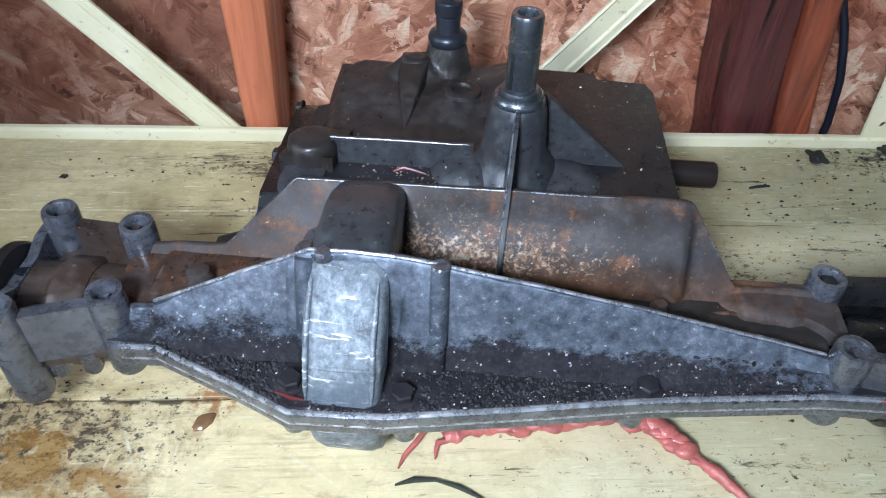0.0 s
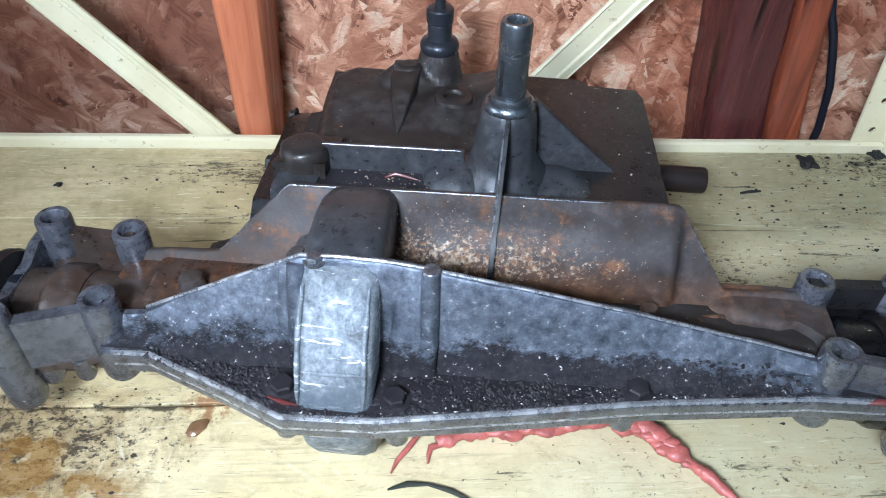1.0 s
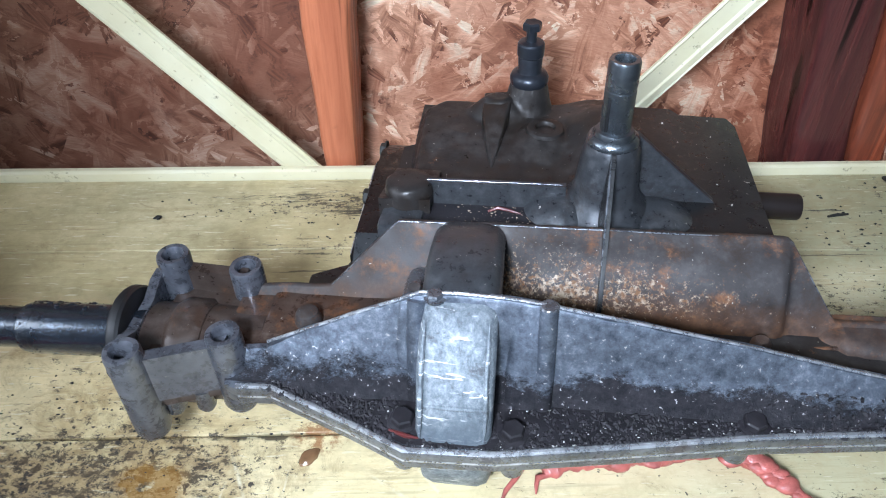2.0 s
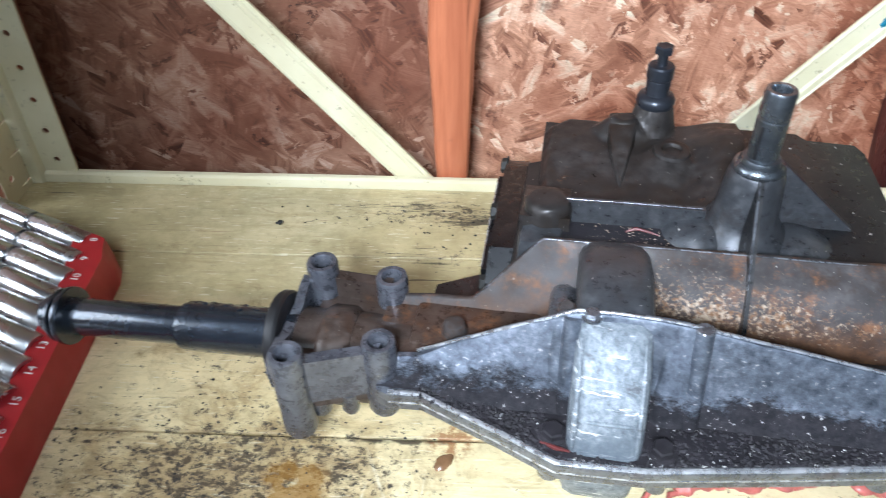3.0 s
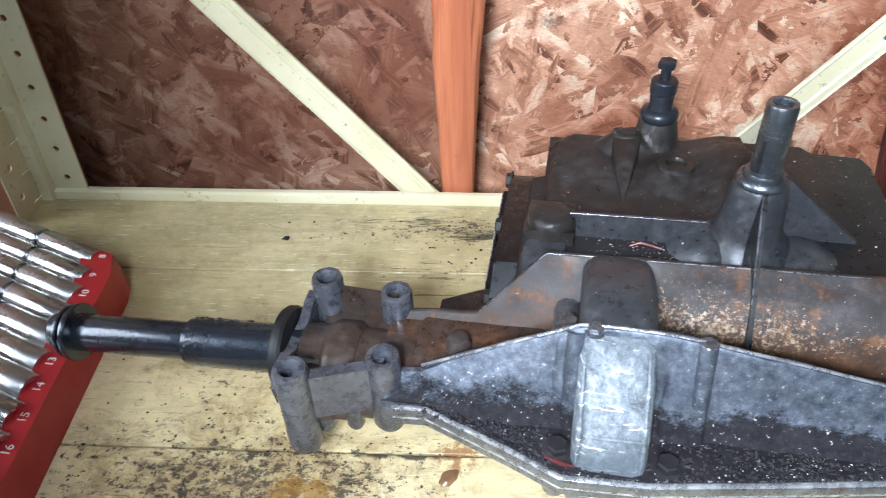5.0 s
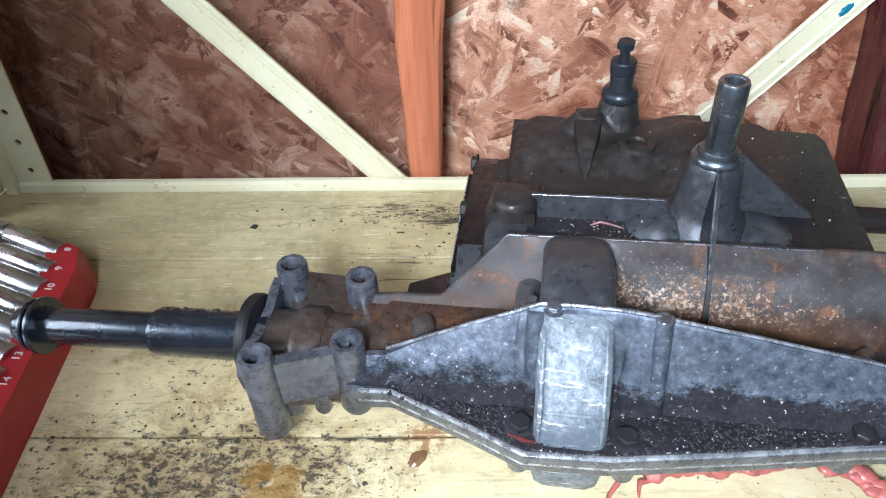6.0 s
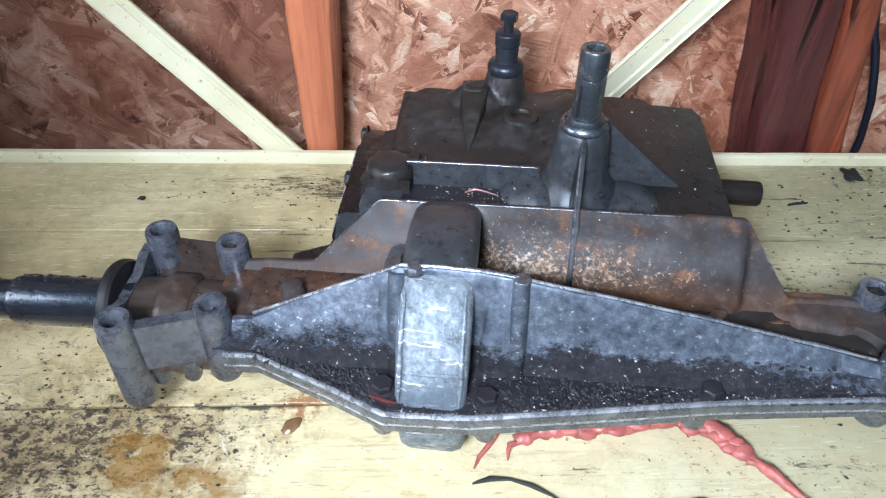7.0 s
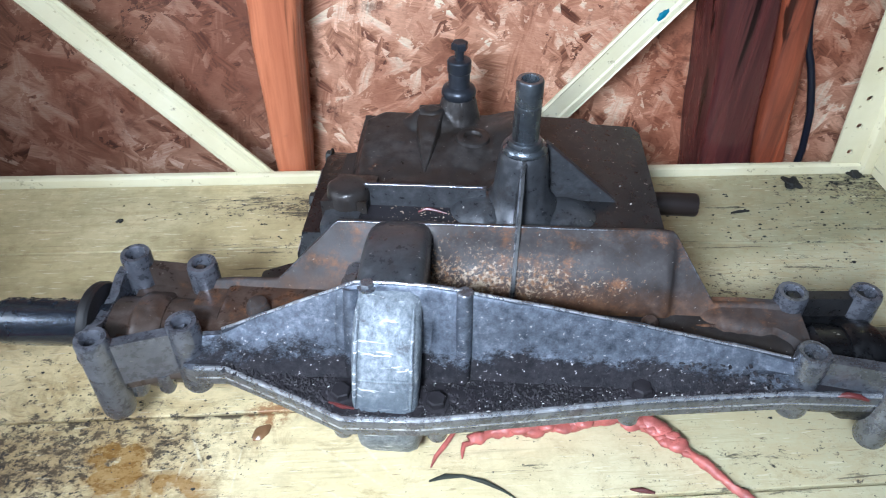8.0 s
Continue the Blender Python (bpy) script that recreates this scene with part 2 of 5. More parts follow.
def make_cast(name, tones, dirt, metal, rough, grime=0.5, rust=0.0, flakes=None, oily=0.22):
    """Cast metal: tones from dark to light, oily dirt, chips and rust."""
    n = Nodes(name)
    broad, mid, fine = n.noise(24, 6, 0.68), n.noise(150, 6, 0.72), n.noise(900, 3, 0.6)
    colour = n.ramp(n.mix(0.55, broad, mid), (0.30, tones[0]), (0.5, tones[1]), (0.72, tones[2]))
    soil = n.ramp(n.noise(42, 8, 0.78, distortion=0.3), (0.62 - 0.25 * grime, 0.0), (0.74 - 0.2 * grime, 0.85))
    colour = n.mix(soil, colour, dirt)
    if rust:
        spot = n.ramp(n.noise(52, 9, 0.8), (0.64 - 0.2 * rust, 0.0), (0.74 - 0.16 * rust, 0.9))
        colour = n.mix(spot, colour, n.ramp(mid, (0.35, (0.075, 0.031, 0.014)), (0.65, (0.21, 0.095, 0.042))))
    if flakes:
        # scale that has lifted in pale and orange flakes
        here = n.math('MULTIPLY', n.blob(*flakes), n.noise(40, 4))
        scab = n.ramp(n.math('ADD', n.noise(380, 6, 0.8), n.math('MULTIPLY', here, 0.48)), (0.66, 0.0), (0.72, 0.9))
        low = n.math('MULTIPLY', n.blob((0.045, -0.001, 0.072), (0.20, 0.040, 0.026)), n.ramp(n.noise(60, 7, 0.75), (0.3, 0.5), (0.6, 1.1)))
        colour = n.mix(n.ramp(low, (0.10, 0.0), (0.55, 0.85)), colour, n.ramp(mid, (0.35, (0.045, 0.020, 0.010)), (0.65, (0.125, 0.060, 0.028))))
        colour = n.mix(scab, colour, n.ramp(n.noise(420, 3), (0.40, (0.15, 0.072, 0.030)), (0.64, (0.38, 0.30, 0.22))))
    chip = n.ramp(n.noise(330, 3, 0.7), (0.700, 0.0), (0.720, 0.85))
    colour = n.mix(chip, colour, (0.52, 0.50, 0.46))
    metallic = n.math('MULTIPLY', n.math('SUBTRACT', 1.0, soil), metal)
    gloss = n.ramp(mid, (0.34, rough - 0.18), (0.66, rough + 0.20))
    normal = n.bump(mid, 0.22, 0.0008)
    normal = n.bump(fine, 0.18, 0.0003, normal)
    return n.done(colour, gloss, metallic, normal, coat=oily, spec=0.3)


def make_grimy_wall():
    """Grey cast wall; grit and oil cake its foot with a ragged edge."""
    n = Nodes("cast_grimy_wall")
    broad, mid, fine = n.noise(26, 6, 0.68), n.noise(190, 7, 0.78), n.noise(900, 3, 0.6)
    colour = n.ramp(n.mix(0.6, broad, mid), (0.35, (0.042, 0.050, 0.064)), (0.52, (0.150, 0.170, 0.206)), (0.68, (0.36, 0.392, 0.445)))
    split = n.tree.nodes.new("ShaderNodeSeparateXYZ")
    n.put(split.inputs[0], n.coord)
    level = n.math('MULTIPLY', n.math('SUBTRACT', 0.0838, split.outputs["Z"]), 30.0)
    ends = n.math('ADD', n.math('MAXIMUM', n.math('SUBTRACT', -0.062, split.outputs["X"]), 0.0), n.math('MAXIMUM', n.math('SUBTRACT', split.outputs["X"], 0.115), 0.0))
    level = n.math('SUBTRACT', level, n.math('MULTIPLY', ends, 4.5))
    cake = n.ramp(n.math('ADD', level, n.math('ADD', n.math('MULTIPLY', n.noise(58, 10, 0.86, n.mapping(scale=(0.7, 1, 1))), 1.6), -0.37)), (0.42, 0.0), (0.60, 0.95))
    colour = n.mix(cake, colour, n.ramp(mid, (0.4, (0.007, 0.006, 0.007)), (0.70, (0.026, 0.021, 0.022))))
    chip = n.ramp(n.noise(380, 3, 0.7), (0.655, 0.0), (0.685, 0.9))
    colour = n.mix(chip, colour, (0.50, 0.48, 0.47))
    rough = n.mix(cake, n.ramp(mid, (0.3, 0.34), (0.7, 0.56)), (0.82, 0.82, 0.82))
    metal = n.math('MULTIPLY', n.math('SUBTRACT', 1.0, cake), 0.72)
    normal = n.bump(mid, 0.32, 0.0014)
    normal = n.bump(n.math('MULTIPLY', cake, n.noise(420, 4, 0.7)), 0.6, 0.0012, normal)
    return n.done(colour, rough, metal, n.bump(fine, 0.2, 0.0003, normal), coat=0.0, spec=0.14)


def make_scratched():
    """Bright worn drum: tarnished spots, wiped patches and crossing scratches, darker and bluer low down."""
    n = Nodes("cast_scratched")
    broad, mid = n.noise(120, 9, 0.80, n.mapping(scale=(1.2, 1, 0.7), turn=(0, 25, 0)), 0.4), n.noise(330, 6, 0.76)
    colour = n.ramp(n.mix(0.4, broad, mid), (0.38, (0.07, 0.082, 0.094)), (0.46, (0.13, 0.150, 0.168)), (0.53, (0.20, 0.225, 0.245)), (0.60, (0.31, 0.335, 0.35)), (0.70, (0.50, 0.51, 0.51)))
    marks = None
    for angle, shift in ((18, 1.0), (-37, 4.0), (70, 7.0)):
        m = n.ramp(n.noise(34, 4, 0.6, n.mapping(scale=(1, 1, 9), turn=(angle * 0.2, angle, 0), shift=(shift, shift, 0))), (0.63, 0.0), (0.66, 0.6))
        marks = m if marks is None else n.mix(1.0, marks, m, 'LIGHTEN')
    colour = n.mix(marks, colour, (0.85, 0.85, 0.84))
    # the drum darkens and turns bluish low on its front
    low_dark = n.math('MULTIPLY', n.blob((-0.018, -0.075, 0.068), (0.030, 0.030, 0.022)), n.ramp(n.noise(70, 6, 0.75), (0.34, 0.3), (0.6, 1.2)))
    colour = n.mix(n.ramp(low_dark, (0.1, 0.0), (0.6, 0.75)), colour, (0.085, 0.105, 0.125))
    spots = n.ramp(n.noise(95, 8, 0.80), (0.57, 0.0), (0.66, 0.85))
    colour = n.mix(spots, colour, (0.050, 0.052, 0.056))
    normal = n.bump(mid, 0.35, 0.0010)
    return n.done(colour, n.ramp(broad, (0.35, 0.62), (0.65, 0.50)), 0.2, normal)


def make_wood(name, dark, light, rough=0.45, split=0.9):
    n = Nodes(name)
    grain = n.noise(7, 7, 0.62, n.mapping(scale=(9, 9, 0.55)), 0.6)
    fine = n.noise(60, 4, 0.6, n.mapping(scale=(6, 6, 0.35)))
    colour = n.ramp(grain, (0.32, dark), (0.66, light))
    colour = n.mix(n.ramp(fine, (0.52, 0.0), (0.72, 0.65 * split)), colour, dark)
    colour = n.mix(n.ramp(n.noise(34, 5), (0.64, 0.0), (0.73, 0.5)), colour, (0.05, 0.018, 0.010))
    crack = n.ramp(n.noise(5, 4, 0.5, n.mapping(scale=(16, 16, 0.5), shift=(4, 2, 7)), 0.3), (0.60, 0.0), (0.63, split))
    colour = n.mix(crack, colour, tuple(c * 0.12 for c in dark))
    normal = n.bump(crack, -0.8, 0.004)
    return n.done(colour, n.ramp(grain, (0.3, rough + 0.15), (0.7, max(0.1, rough - 0.1))), normal=n.bump(fine, 0.5, 0.0010, normal))


def make_plain(name, colour, rough, metal=0.0, vary=0.25, scale=60, coat=0.0, bump=0.1):
    n = Nodes(name)
    v = n.noise(scale, 4)
    shade = n.mix(n.ramp(v, (0.35, 0.0), (0.7, vary)), colour, tuple(c * 0.4 for c in colour))
    return n.done(shade, n.ramp(v, (0.3, max(0.03, rough - 0.07)), (0.7, rough + 0.12)), metal, n.bump(n.noise(scale * 6, 3), bump, 0.0004), coat)


# same strand board twice: uneven light from left to right put into the gain
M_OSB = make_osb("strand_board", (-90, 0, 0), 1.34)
M_OSB_DARK = make_osb("strand_board_dimmed", (-90, 0, 0), 0.70)
M_OSB_SIDE = make_osb("strand_board_side", (0, 90, 0))
M_CREAM = make_cream("cream_steel")
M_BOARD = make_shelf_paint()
M_FRONT = make_cast("cast_front", ((0.060, 0.066, 0.078), (0.15, 0.160, 0.180), (0.31, 0.325, 0.35)), (0.046, 0.033, 0.028), 0.75, 0.28, 0.40)
M_BRIGHT = make_scratched()
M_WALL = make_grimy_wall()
M_FLOOR = make_cast("cast_dirty", ((0.0075, 0.0067, 0.0083), (0.0180, 0.0158, 0.0188), (0.0465, 0.0420, 0.0465)), (0.009, 0.008, 0.009), 0.15, 0.62, 0.6, oily=0.03)
M_REAR = make_cast("cast_rear", ((0.0083, 0.0083, 0.0091), (0.0182, 0.0182, 0.0190), (0.0380, 0.0372, 0.0380)), (0.014, 0.011, 0.010), 0.35, 0.36, 0.40)
M_TOWER = make_cast("cast_tower", ((0.0270, 0.0288, 0.0327), (0.0595, 0.0625, 0.0682), (0.1345, 0.1375, 0.1442)), (0.020, 0.017, 0.016), 0.5, 0.40, 0.46, oily=0.12)
M_BROWN = make_cast("cast_oily", ((0.012, 0.0105, 0.010), (0.029, 0.0255, 0.024), (0.072, 0.064, 0.060)), (0.020, 0.014, 0.010), 0.25, 0.44, 0.56, 0.10, oily=0.05)
M_HOUSING = make_cast("cast_brown", ((0.022, 0.015, 0.012), (0.052, 0.037, 0.030), (0.125, 0.100, 0.088)), (0.040, 0.021, 0.012), 0.25, 0.40, 0.44, 0.34, oily=0.2)
M_BOSS = make_cast("cast_boss", ((0.046, 0.049, 0.060), (0.125, 0.132, 0.154), (0.29, 0.30, 0.335)), (0.046, 0.034, 0.030), 0.65, 0.30, 0.32)
M_WEB = make_cast("cast_rusty", ((0.0192, 0.0160, 0.0152), (0.0416, 0.0368, 0.0360), (0.0960, 0.0880, 0.0864)), (0.030, 0.017, 0.010), 0.10, 0.58, 0.46, 0.60, ((0.035, 0.0, 0.092), (0.12, 0.06, 0.022)), 0.0)
M_LEDGE = make_cast("cast_rusted", ((0.0255, 0.0153, 0.0110), (0.0561, 0.0357, 0.0272), (0.1275, 0.0952, 0.0765)), (0.040, 0.018, 0.010), 0.25, 0.36, 0.45, 0.66)
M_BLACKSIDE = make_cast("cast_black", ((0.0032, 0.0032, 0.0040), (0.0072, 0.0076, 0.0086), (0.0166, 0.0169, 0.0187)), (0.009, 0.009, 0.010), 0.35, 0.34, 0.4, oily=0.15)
M_EDGE = make_cast("cast_edge", ((0.24, 0.25, 0.27), (0.46, 0.47, 0.49), (0.70, 0.71, 0.73)), (0.10, 0.095, 0.09), 0.8, 0.28, 0.32)
M_SHAFT = make_plain("worn_steel", (0.20, 0.225, 0.25), 0.27, 0.9, 0.75, 110, 0.3, 0.3)
M_BLUED = make_plain("dark_steel", (0.045, 0.050, 0.062), 0.32, 0.6, 0.6, 120)
M_AXLE = make_plain("greasy_black_steel", (0.050, 0.063, 0.084), 0.20, 0.7, 0.85, 90, 1.0, 1.0)
M_SEAL = make_plain("black_rubber", (0.010, 0.010, 0.011), 0.45)
M_STUB = make_plain("brown_steel", (0.030, 0.022, 0.020), 0.35, 0.4)
M_CHROME = make_plain("chrome", (0.74, 0.755, 0.77), 0.24, 1.0, 0.06, 40, 0.0, 0.0)
M_RED = make_plain("red_plastic", (0.42, 0.020, 0.024), 0.38, 0.0, 0.3, 50)
M_WHITE = make_plain("white_ink", (0.80, 0.76, 0.72), 0.5)
M_SEALANT = make_plain("red_sealant", (0.50, 0.135, 0.110), 0.42, 0.0, 0.8, 120, 0.1, 0.8)
M_ORANGE = make_wood("orange_timber", (0.29, 0.072, 0.030), (0.56, 0.195, 0.095), 0.34, 0.5)
M_MAROON = make_wood("maroon_timber", (0.026, 0.009, 0.010), (0.120, 0.032, 0.028), 0.28)
M_RUST = make_wood("rust_timber", (0.085, 0.022, 0.013), (0.34, 0.085, 0.040), 0.30)
M_CABLE = make_plain("blue_black_cable", (0.012, 0.014, 0.024), 0.35)
M_CRUMB = make_plain("black_crumb", (0.012, 0.012, 0.010), 0.7)
M_TWIG = make_plain("dark_strip", (0.022, 0.026, 0.018), 0.5)
M_CHIP = make_plain("pale_chip", (0.45, 0.44, 0.42), 0.45)
M_DEBRIS = make_plain("brown_flakes", (0.30, 0.22, 0.16), 0.4)
M_SCRAP = make_plain("dark_red_sealant", (0.11, 0.022, 0.020), 0.4, 0.0, 0.6, 150)
M_AMBER = make_plain("amber_drip", (0.25, 0.135, 0.065), 0.10, 0.0, 0.5, 160, 0.6)
M_TEAL = make_plain("teal_paint", (0.005, 0.16, 0.24), 0.4)
M_PLY = make_plain("brown_board", (0.27, 0.105, 0.055), 0.5, 0.0, 0.6, 14, 0.0, 0.3)
M_SHED = make_wood("shed_timber", (0.15, 0.135, 0.12), (0.30, 0.275, 0.25), 0.6)


# ---- building helpers ----
def part(name, bm, material, parent=None, label="", angle=38):
    """Links a bmesh as one mesh object, under parent where one is given."""
    bmesh.ops.recalc_face_normals(bm, faces=bm.faces)
    me = bpy.data.meshes.new(name)
    bm.to_mesh(me)
    bm.free()
    me.materials.append(material)
    me.shade_smooth()
    me.set_sharp_from_angle(angle=radians(angle))
    ob = new(name, me)
    if parent is not None:
        ob.parent = parent
    if label:
        tagged(ob, label)
    return ob


def loft(loops, bm=None, caps=True):
    """Skins rings of points that all have the same count."""
    bm = bm or bmesh.new()
    rings = [[bm.verts.new(p) for p in loop] for loop in loops]
    k = len(rings[0])
    for a, b in zip(rings, rings[1:]):
        for i in range(k):
            bm.faces.new((a[i], a[(i + 1) % k], b[(i + 1) % k], b[i]))
    if caps:
        bm.faces.new(list(reversed(rings[0])))
        bm.faces.new(rings[-1])
    return bm


def soften(bm, size, segments=2, limit=28):
    edges = [e for e in bm.edges if len(e.link_faces) == 2 and e.calc_face_angle(0) > radians(limit)]
    bmesh.ops.bevel(bm, geom=edges, offset=size, segments=segments, profile=0.6, affect='EDGES', clamp_overlap=True)
    return bm


def box(x0, x1, y0, y1, z0, z1, soft=0.0, bm=None):
    fresh = loft([[(x0, y0, z), (x1, y0, z), (x1, y1, z), (x0, y1, z)] for z in (z0, z1)])
    bmesh.ops.recalc_face_normals(fresh, faces=fresh.faces)
    if soft:
        soften(fresh, soft)
    return join(bm, fresh)


def join(bm, fresh):
    if bm is None:
        return fresh
    me = bpy.data.meshes.new("joined")
    fresh.to_mesh(me)
    fresh.free()
    bm.from_mesh(me)
    bpy.data.meshes.remove(me)
    return bm


def prism(outline, z0, z1, soft=0.0, bm=None):
    fresh = loft([[(x, y, z) for x, y in outline] for z in (z0, z1)])
    bmesh.ops.recalc_face_normals(fresh, faces=fresh.faces)
    if soft:
        soften(fresh, soft)
    return join(bm, fresh)


def lathe(profile, segments=28, m=None, bm=None, closed=False):
    """Turns (radius, height) round z; closed joins the last ring to the first, for tubes."""
    fresh = bmesh.new()
    rings = []
    for r, h in profile:
        rings.append([fresh.verts.new((r * math.cos(2 * math.pi * i / segments), r * math.sin(2 * math.pi * i / segments), h)) for i in range(segments)])
    pairs = list(zip(rings, rings[1:])) + ([(rings[-1], rings[0])] if closed else [])
    for a, b in pairs:
        for i in range(segments):
            fresh.faces.new((a[i], a[(i + 1) % segments], b[(i + 1) % segments], b[i]))
    if not closed:
        fresh.faces.new(list(reversed(rings[0])))
        fresh.faces.new(rings[-1])
    if m is not None:
        fresh.transform(m)
    return join(bm, fresh)


ALONG_X = Matrix.Rotation(radians(90), 4, 'Y')


def tube(path, radii, segments=10, bm=None):
    """A round rope along points, with a radius for each."""
    pts = [Vector(p) for p in path]
    loops = []
    for i, p in enumerate(pts):
        d = (pts[min(i + 1, len(pts) - 1)] - pts[max(i - 1, 0)]).normalized()
        side = d.cross(Vector((0.13, 0.21, 0.97))).normalized()
        up = side.cross(d).normalized()
        loops.append([p + radii[i] * (math.cos(2 * math.pi * k / segments) * side + math.sin(2 * math.pi * k / segments) * up) for k in range(segments)])
    return join(bm, loft(loops))


def roughen(bm, amount, scale, seed=0.0):
    """Uneven casting or timber: shifts the points by smooth noise."""
    for v in bm.verts:
        v.co += amount * noise.noise_vector(v.co * scale + Vector((seed, seed * 2, 0)))
    return bm


def thing(name, label, category, m=None, group=""):
    ob = new(name)
    ob.empty_display_size = 0.02
    if m is not None:
        ob.matrix_world = m
    return tagged(ob, label, category, group)


# ---- the shed around the bench ----
def setting(name, bm, material, label):
    return tagged(part(name, bm, material), label, "", "", "structure")


RAIL_Y, OSB_Y = 0.527, 0.615
setting("wall_north_1", box(-1.90, -0.1105, OSB_Y, OSB_Y + 0.012, -0.9, 1.6), M_OSB_DARK, "dark reddish-brown strand board sheet behind the shelf, dimmed where less light falls")
setting("wall_north_2", box(-0.1095, 2.2, OSB_Y, OSB_Y + 0.012, -0.9, 1.6), M_OSB, "pinkish-brown strand board sheet behind the shelf, brightened where more light falls")
# unseen side and south walls, ground, floor and ceiling added to shape the light
setting("wall_west", box(-1.912, -1.90, -2.2, OSB_Y - 0.002, -0.9, 1.6), M_OSB_SIDE, "unseen reddish-brown strand board side wall, added far to the left")
setting("wall_south", box(-1.90, -0.25, -2.26, -2.2, -0.9, 1.6), M_SHED, "unseen plain timber wall, added beside a wide opening for sky light")
setting("wall_panel_1", box(-1.10, -0.470, 0.596, 0.611, -0.9, 1.6), M_PLY, "plain dark brown board fixed over the strand board")
# added blocker board: keeps side light from brightening the upright's holes
setting("hole_blocker", box(-0.4715, -0.4655, 0.536, 0.5935, -0.9, 1.6), M_PLY, "added narrow brown board keeping light off the back of the corner upright")
setting("ground", box(-30, 30, -60, 30, -1.05, -0.97), M_SHED, "unseen ground slab, added outside the opening")
setting("wall_east", box(2.2, 2.26, -2.2, 0.62, -0.9, 1.6), M_SHED, "unseen plain timber wall, added on the right")
setting("floor", box(-1.90, 2.2, -2.2, 0.62, -0.96, -0.9), M_SHED, "unseen timber floor, added below the shelf")
setting("ceiling", box(-1.90, 2.2, -2.2, 0.62, 1.6, 1.66), M_SHED, "unseen plain timber ceiling, added above the shelf")


def timber(name, label, left, right, y0, y1, material, seed):
    """A rough upright board; left and right are (x, z) edges from the bottom up."""
    loops = []
    for i in range(41):
        t = i / 40
        z = -0.30 + 1.2 * t

        def at(edge):
            (xa, za), (xb, zb) = edge
            k = (min(max(z, -0.1), 0.35) - za) / (zb - za)
            return xa + k * (xb - xa) + 0.0030 * noise.noise(Vector((seed, z * 14, 0)))
        a, b = at(left), at(right)
        r = 0.005
        loops.append([(a, y1, z), (a, y0 + r, z), (a + r * 0.3, y0 + r * 0.3, z), (a + r, y0, z), ((a + b) / 2, y0 - 0.0012, z), (b - r, y0, z), (b - r * 0.3, y0 + r * 0.3, z), (b, y0 + r, z), (b, y1, z)])
    return tagged(part(name, roughen(loft(loops), 0.0016, 60, seed), material, None, "", 50), label, "stud", "wall studs")


timber("stud", "orange-stained rough timber stud against the strand board", ((-0.1215, 0.0), (-0.1285, 0.16)), ((-0.0945, 0.0), (-0.0905, 0.16)), 0.539, OSB_Y, M_ORANGE, 1.0)
timber("stud", "dark maroon-stained rough timber stud against the strand board", ((0.2705, 0.014), (0.2505, 0.155)), ((0.3175, 0.014), (0.2985, 0.155)), 0.550, OSB_Y, M_MAROON, 4.0)
timber("stud", "rust-red rough timber stud beside the maroon one", ((0.3200, 0.014), (0.3012, 0.155)), ((0.3490, 0.014), (0.3250, 0.155)), 0.547, OSB_Y, M_RUST, 9.0)

cable_points = [(0.338, 0.585, 0.30), (0.340, 0.583, 0.18), (0.344, 0.580, 0.125), (0.351, 0.577, 0.100), (0.3585, 0.575, 0.084), (0.367, 0.575, 0.0625), (0.3765, 0.575, 0.034), (0.384, 0.576, -0.007), (0.388, 0.580, -0.08), (0.390, 0.582, -0.30)]
tagged(part("cable", tube(cable_points, [0.0034] * 10), M_CABLE), "thin blue-black cable hanging beside the rust-red stud", "cable")

# ---- the shelving unit: shelf boards, rail, uprights, braces ----
shelf = thing("shelf", "cream-yellow painted plank shelf, stained, scratched and gritty", "shelf")
tagged(shelf, kind="structure")
for k, (y0, y1) in enumerate(((0.4408, 0.5255), (0.2825, 0.4390), (0.2118, 0.2806), (0.052, 0.2100))):
    bm = bmesh.new()
    n_x = 60
    top = 0.0004 * ((k * 7) % 3 - 1)
    loops = []
    for i in range(n_x + 1):
        x = -0.47 + 0.93 * i / n_x
        w = 0.0007 * noise.noise(Vector((x * 16, k * 3.1, 0)))
        bend = -0.0125 * max(0.0, x) / 0.38 if k < 1 else 0.0
        c = 0.0004
        yb, ya = y1 - w * 0.4, y0 + w + (bend if k == 0 else 0.0)
        if k == 1:
            yb += -0.0125 * max(0.0, x) / 0.38
        loops.append([(x, ya, -0.018), (x, yb, -0.018), (x, yb, top - c), (x, yb - c, top), (x, ya + c, top), (x, ya, top - c)])
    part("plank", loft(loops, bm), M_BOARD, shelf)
part("under_board", box(-0.465, 0.455, 0.056, 0.523, -0.026, -0.019), M_SHED, shelf)

rail = tagged(new("rear_rail", bpy.data.meshes.new("rear_rail")), "cream painted steel rail along the shelf's rear edge", "rail")
bm = loft([[(x, RAIL_Y - 0.0005, -0.045), (x, RAIL_Y + 0.0075, -0.045), (x, RAIL_Y + 0.0075, 0.0062), (x, RAIL_Y + 0.006, 0.0078), (x, RAIL_Y + 0.002, 0.0078), (x, RAIL_Y - 0.0005, 0.0062)] for x in [-0.455 + 0.905 * i / 30 for i in range(31)]])
roughen(bm, 0.0005, 40).to_mesh(rail.data)
bm.free()
rail.data.materials.append(M_CREAM)


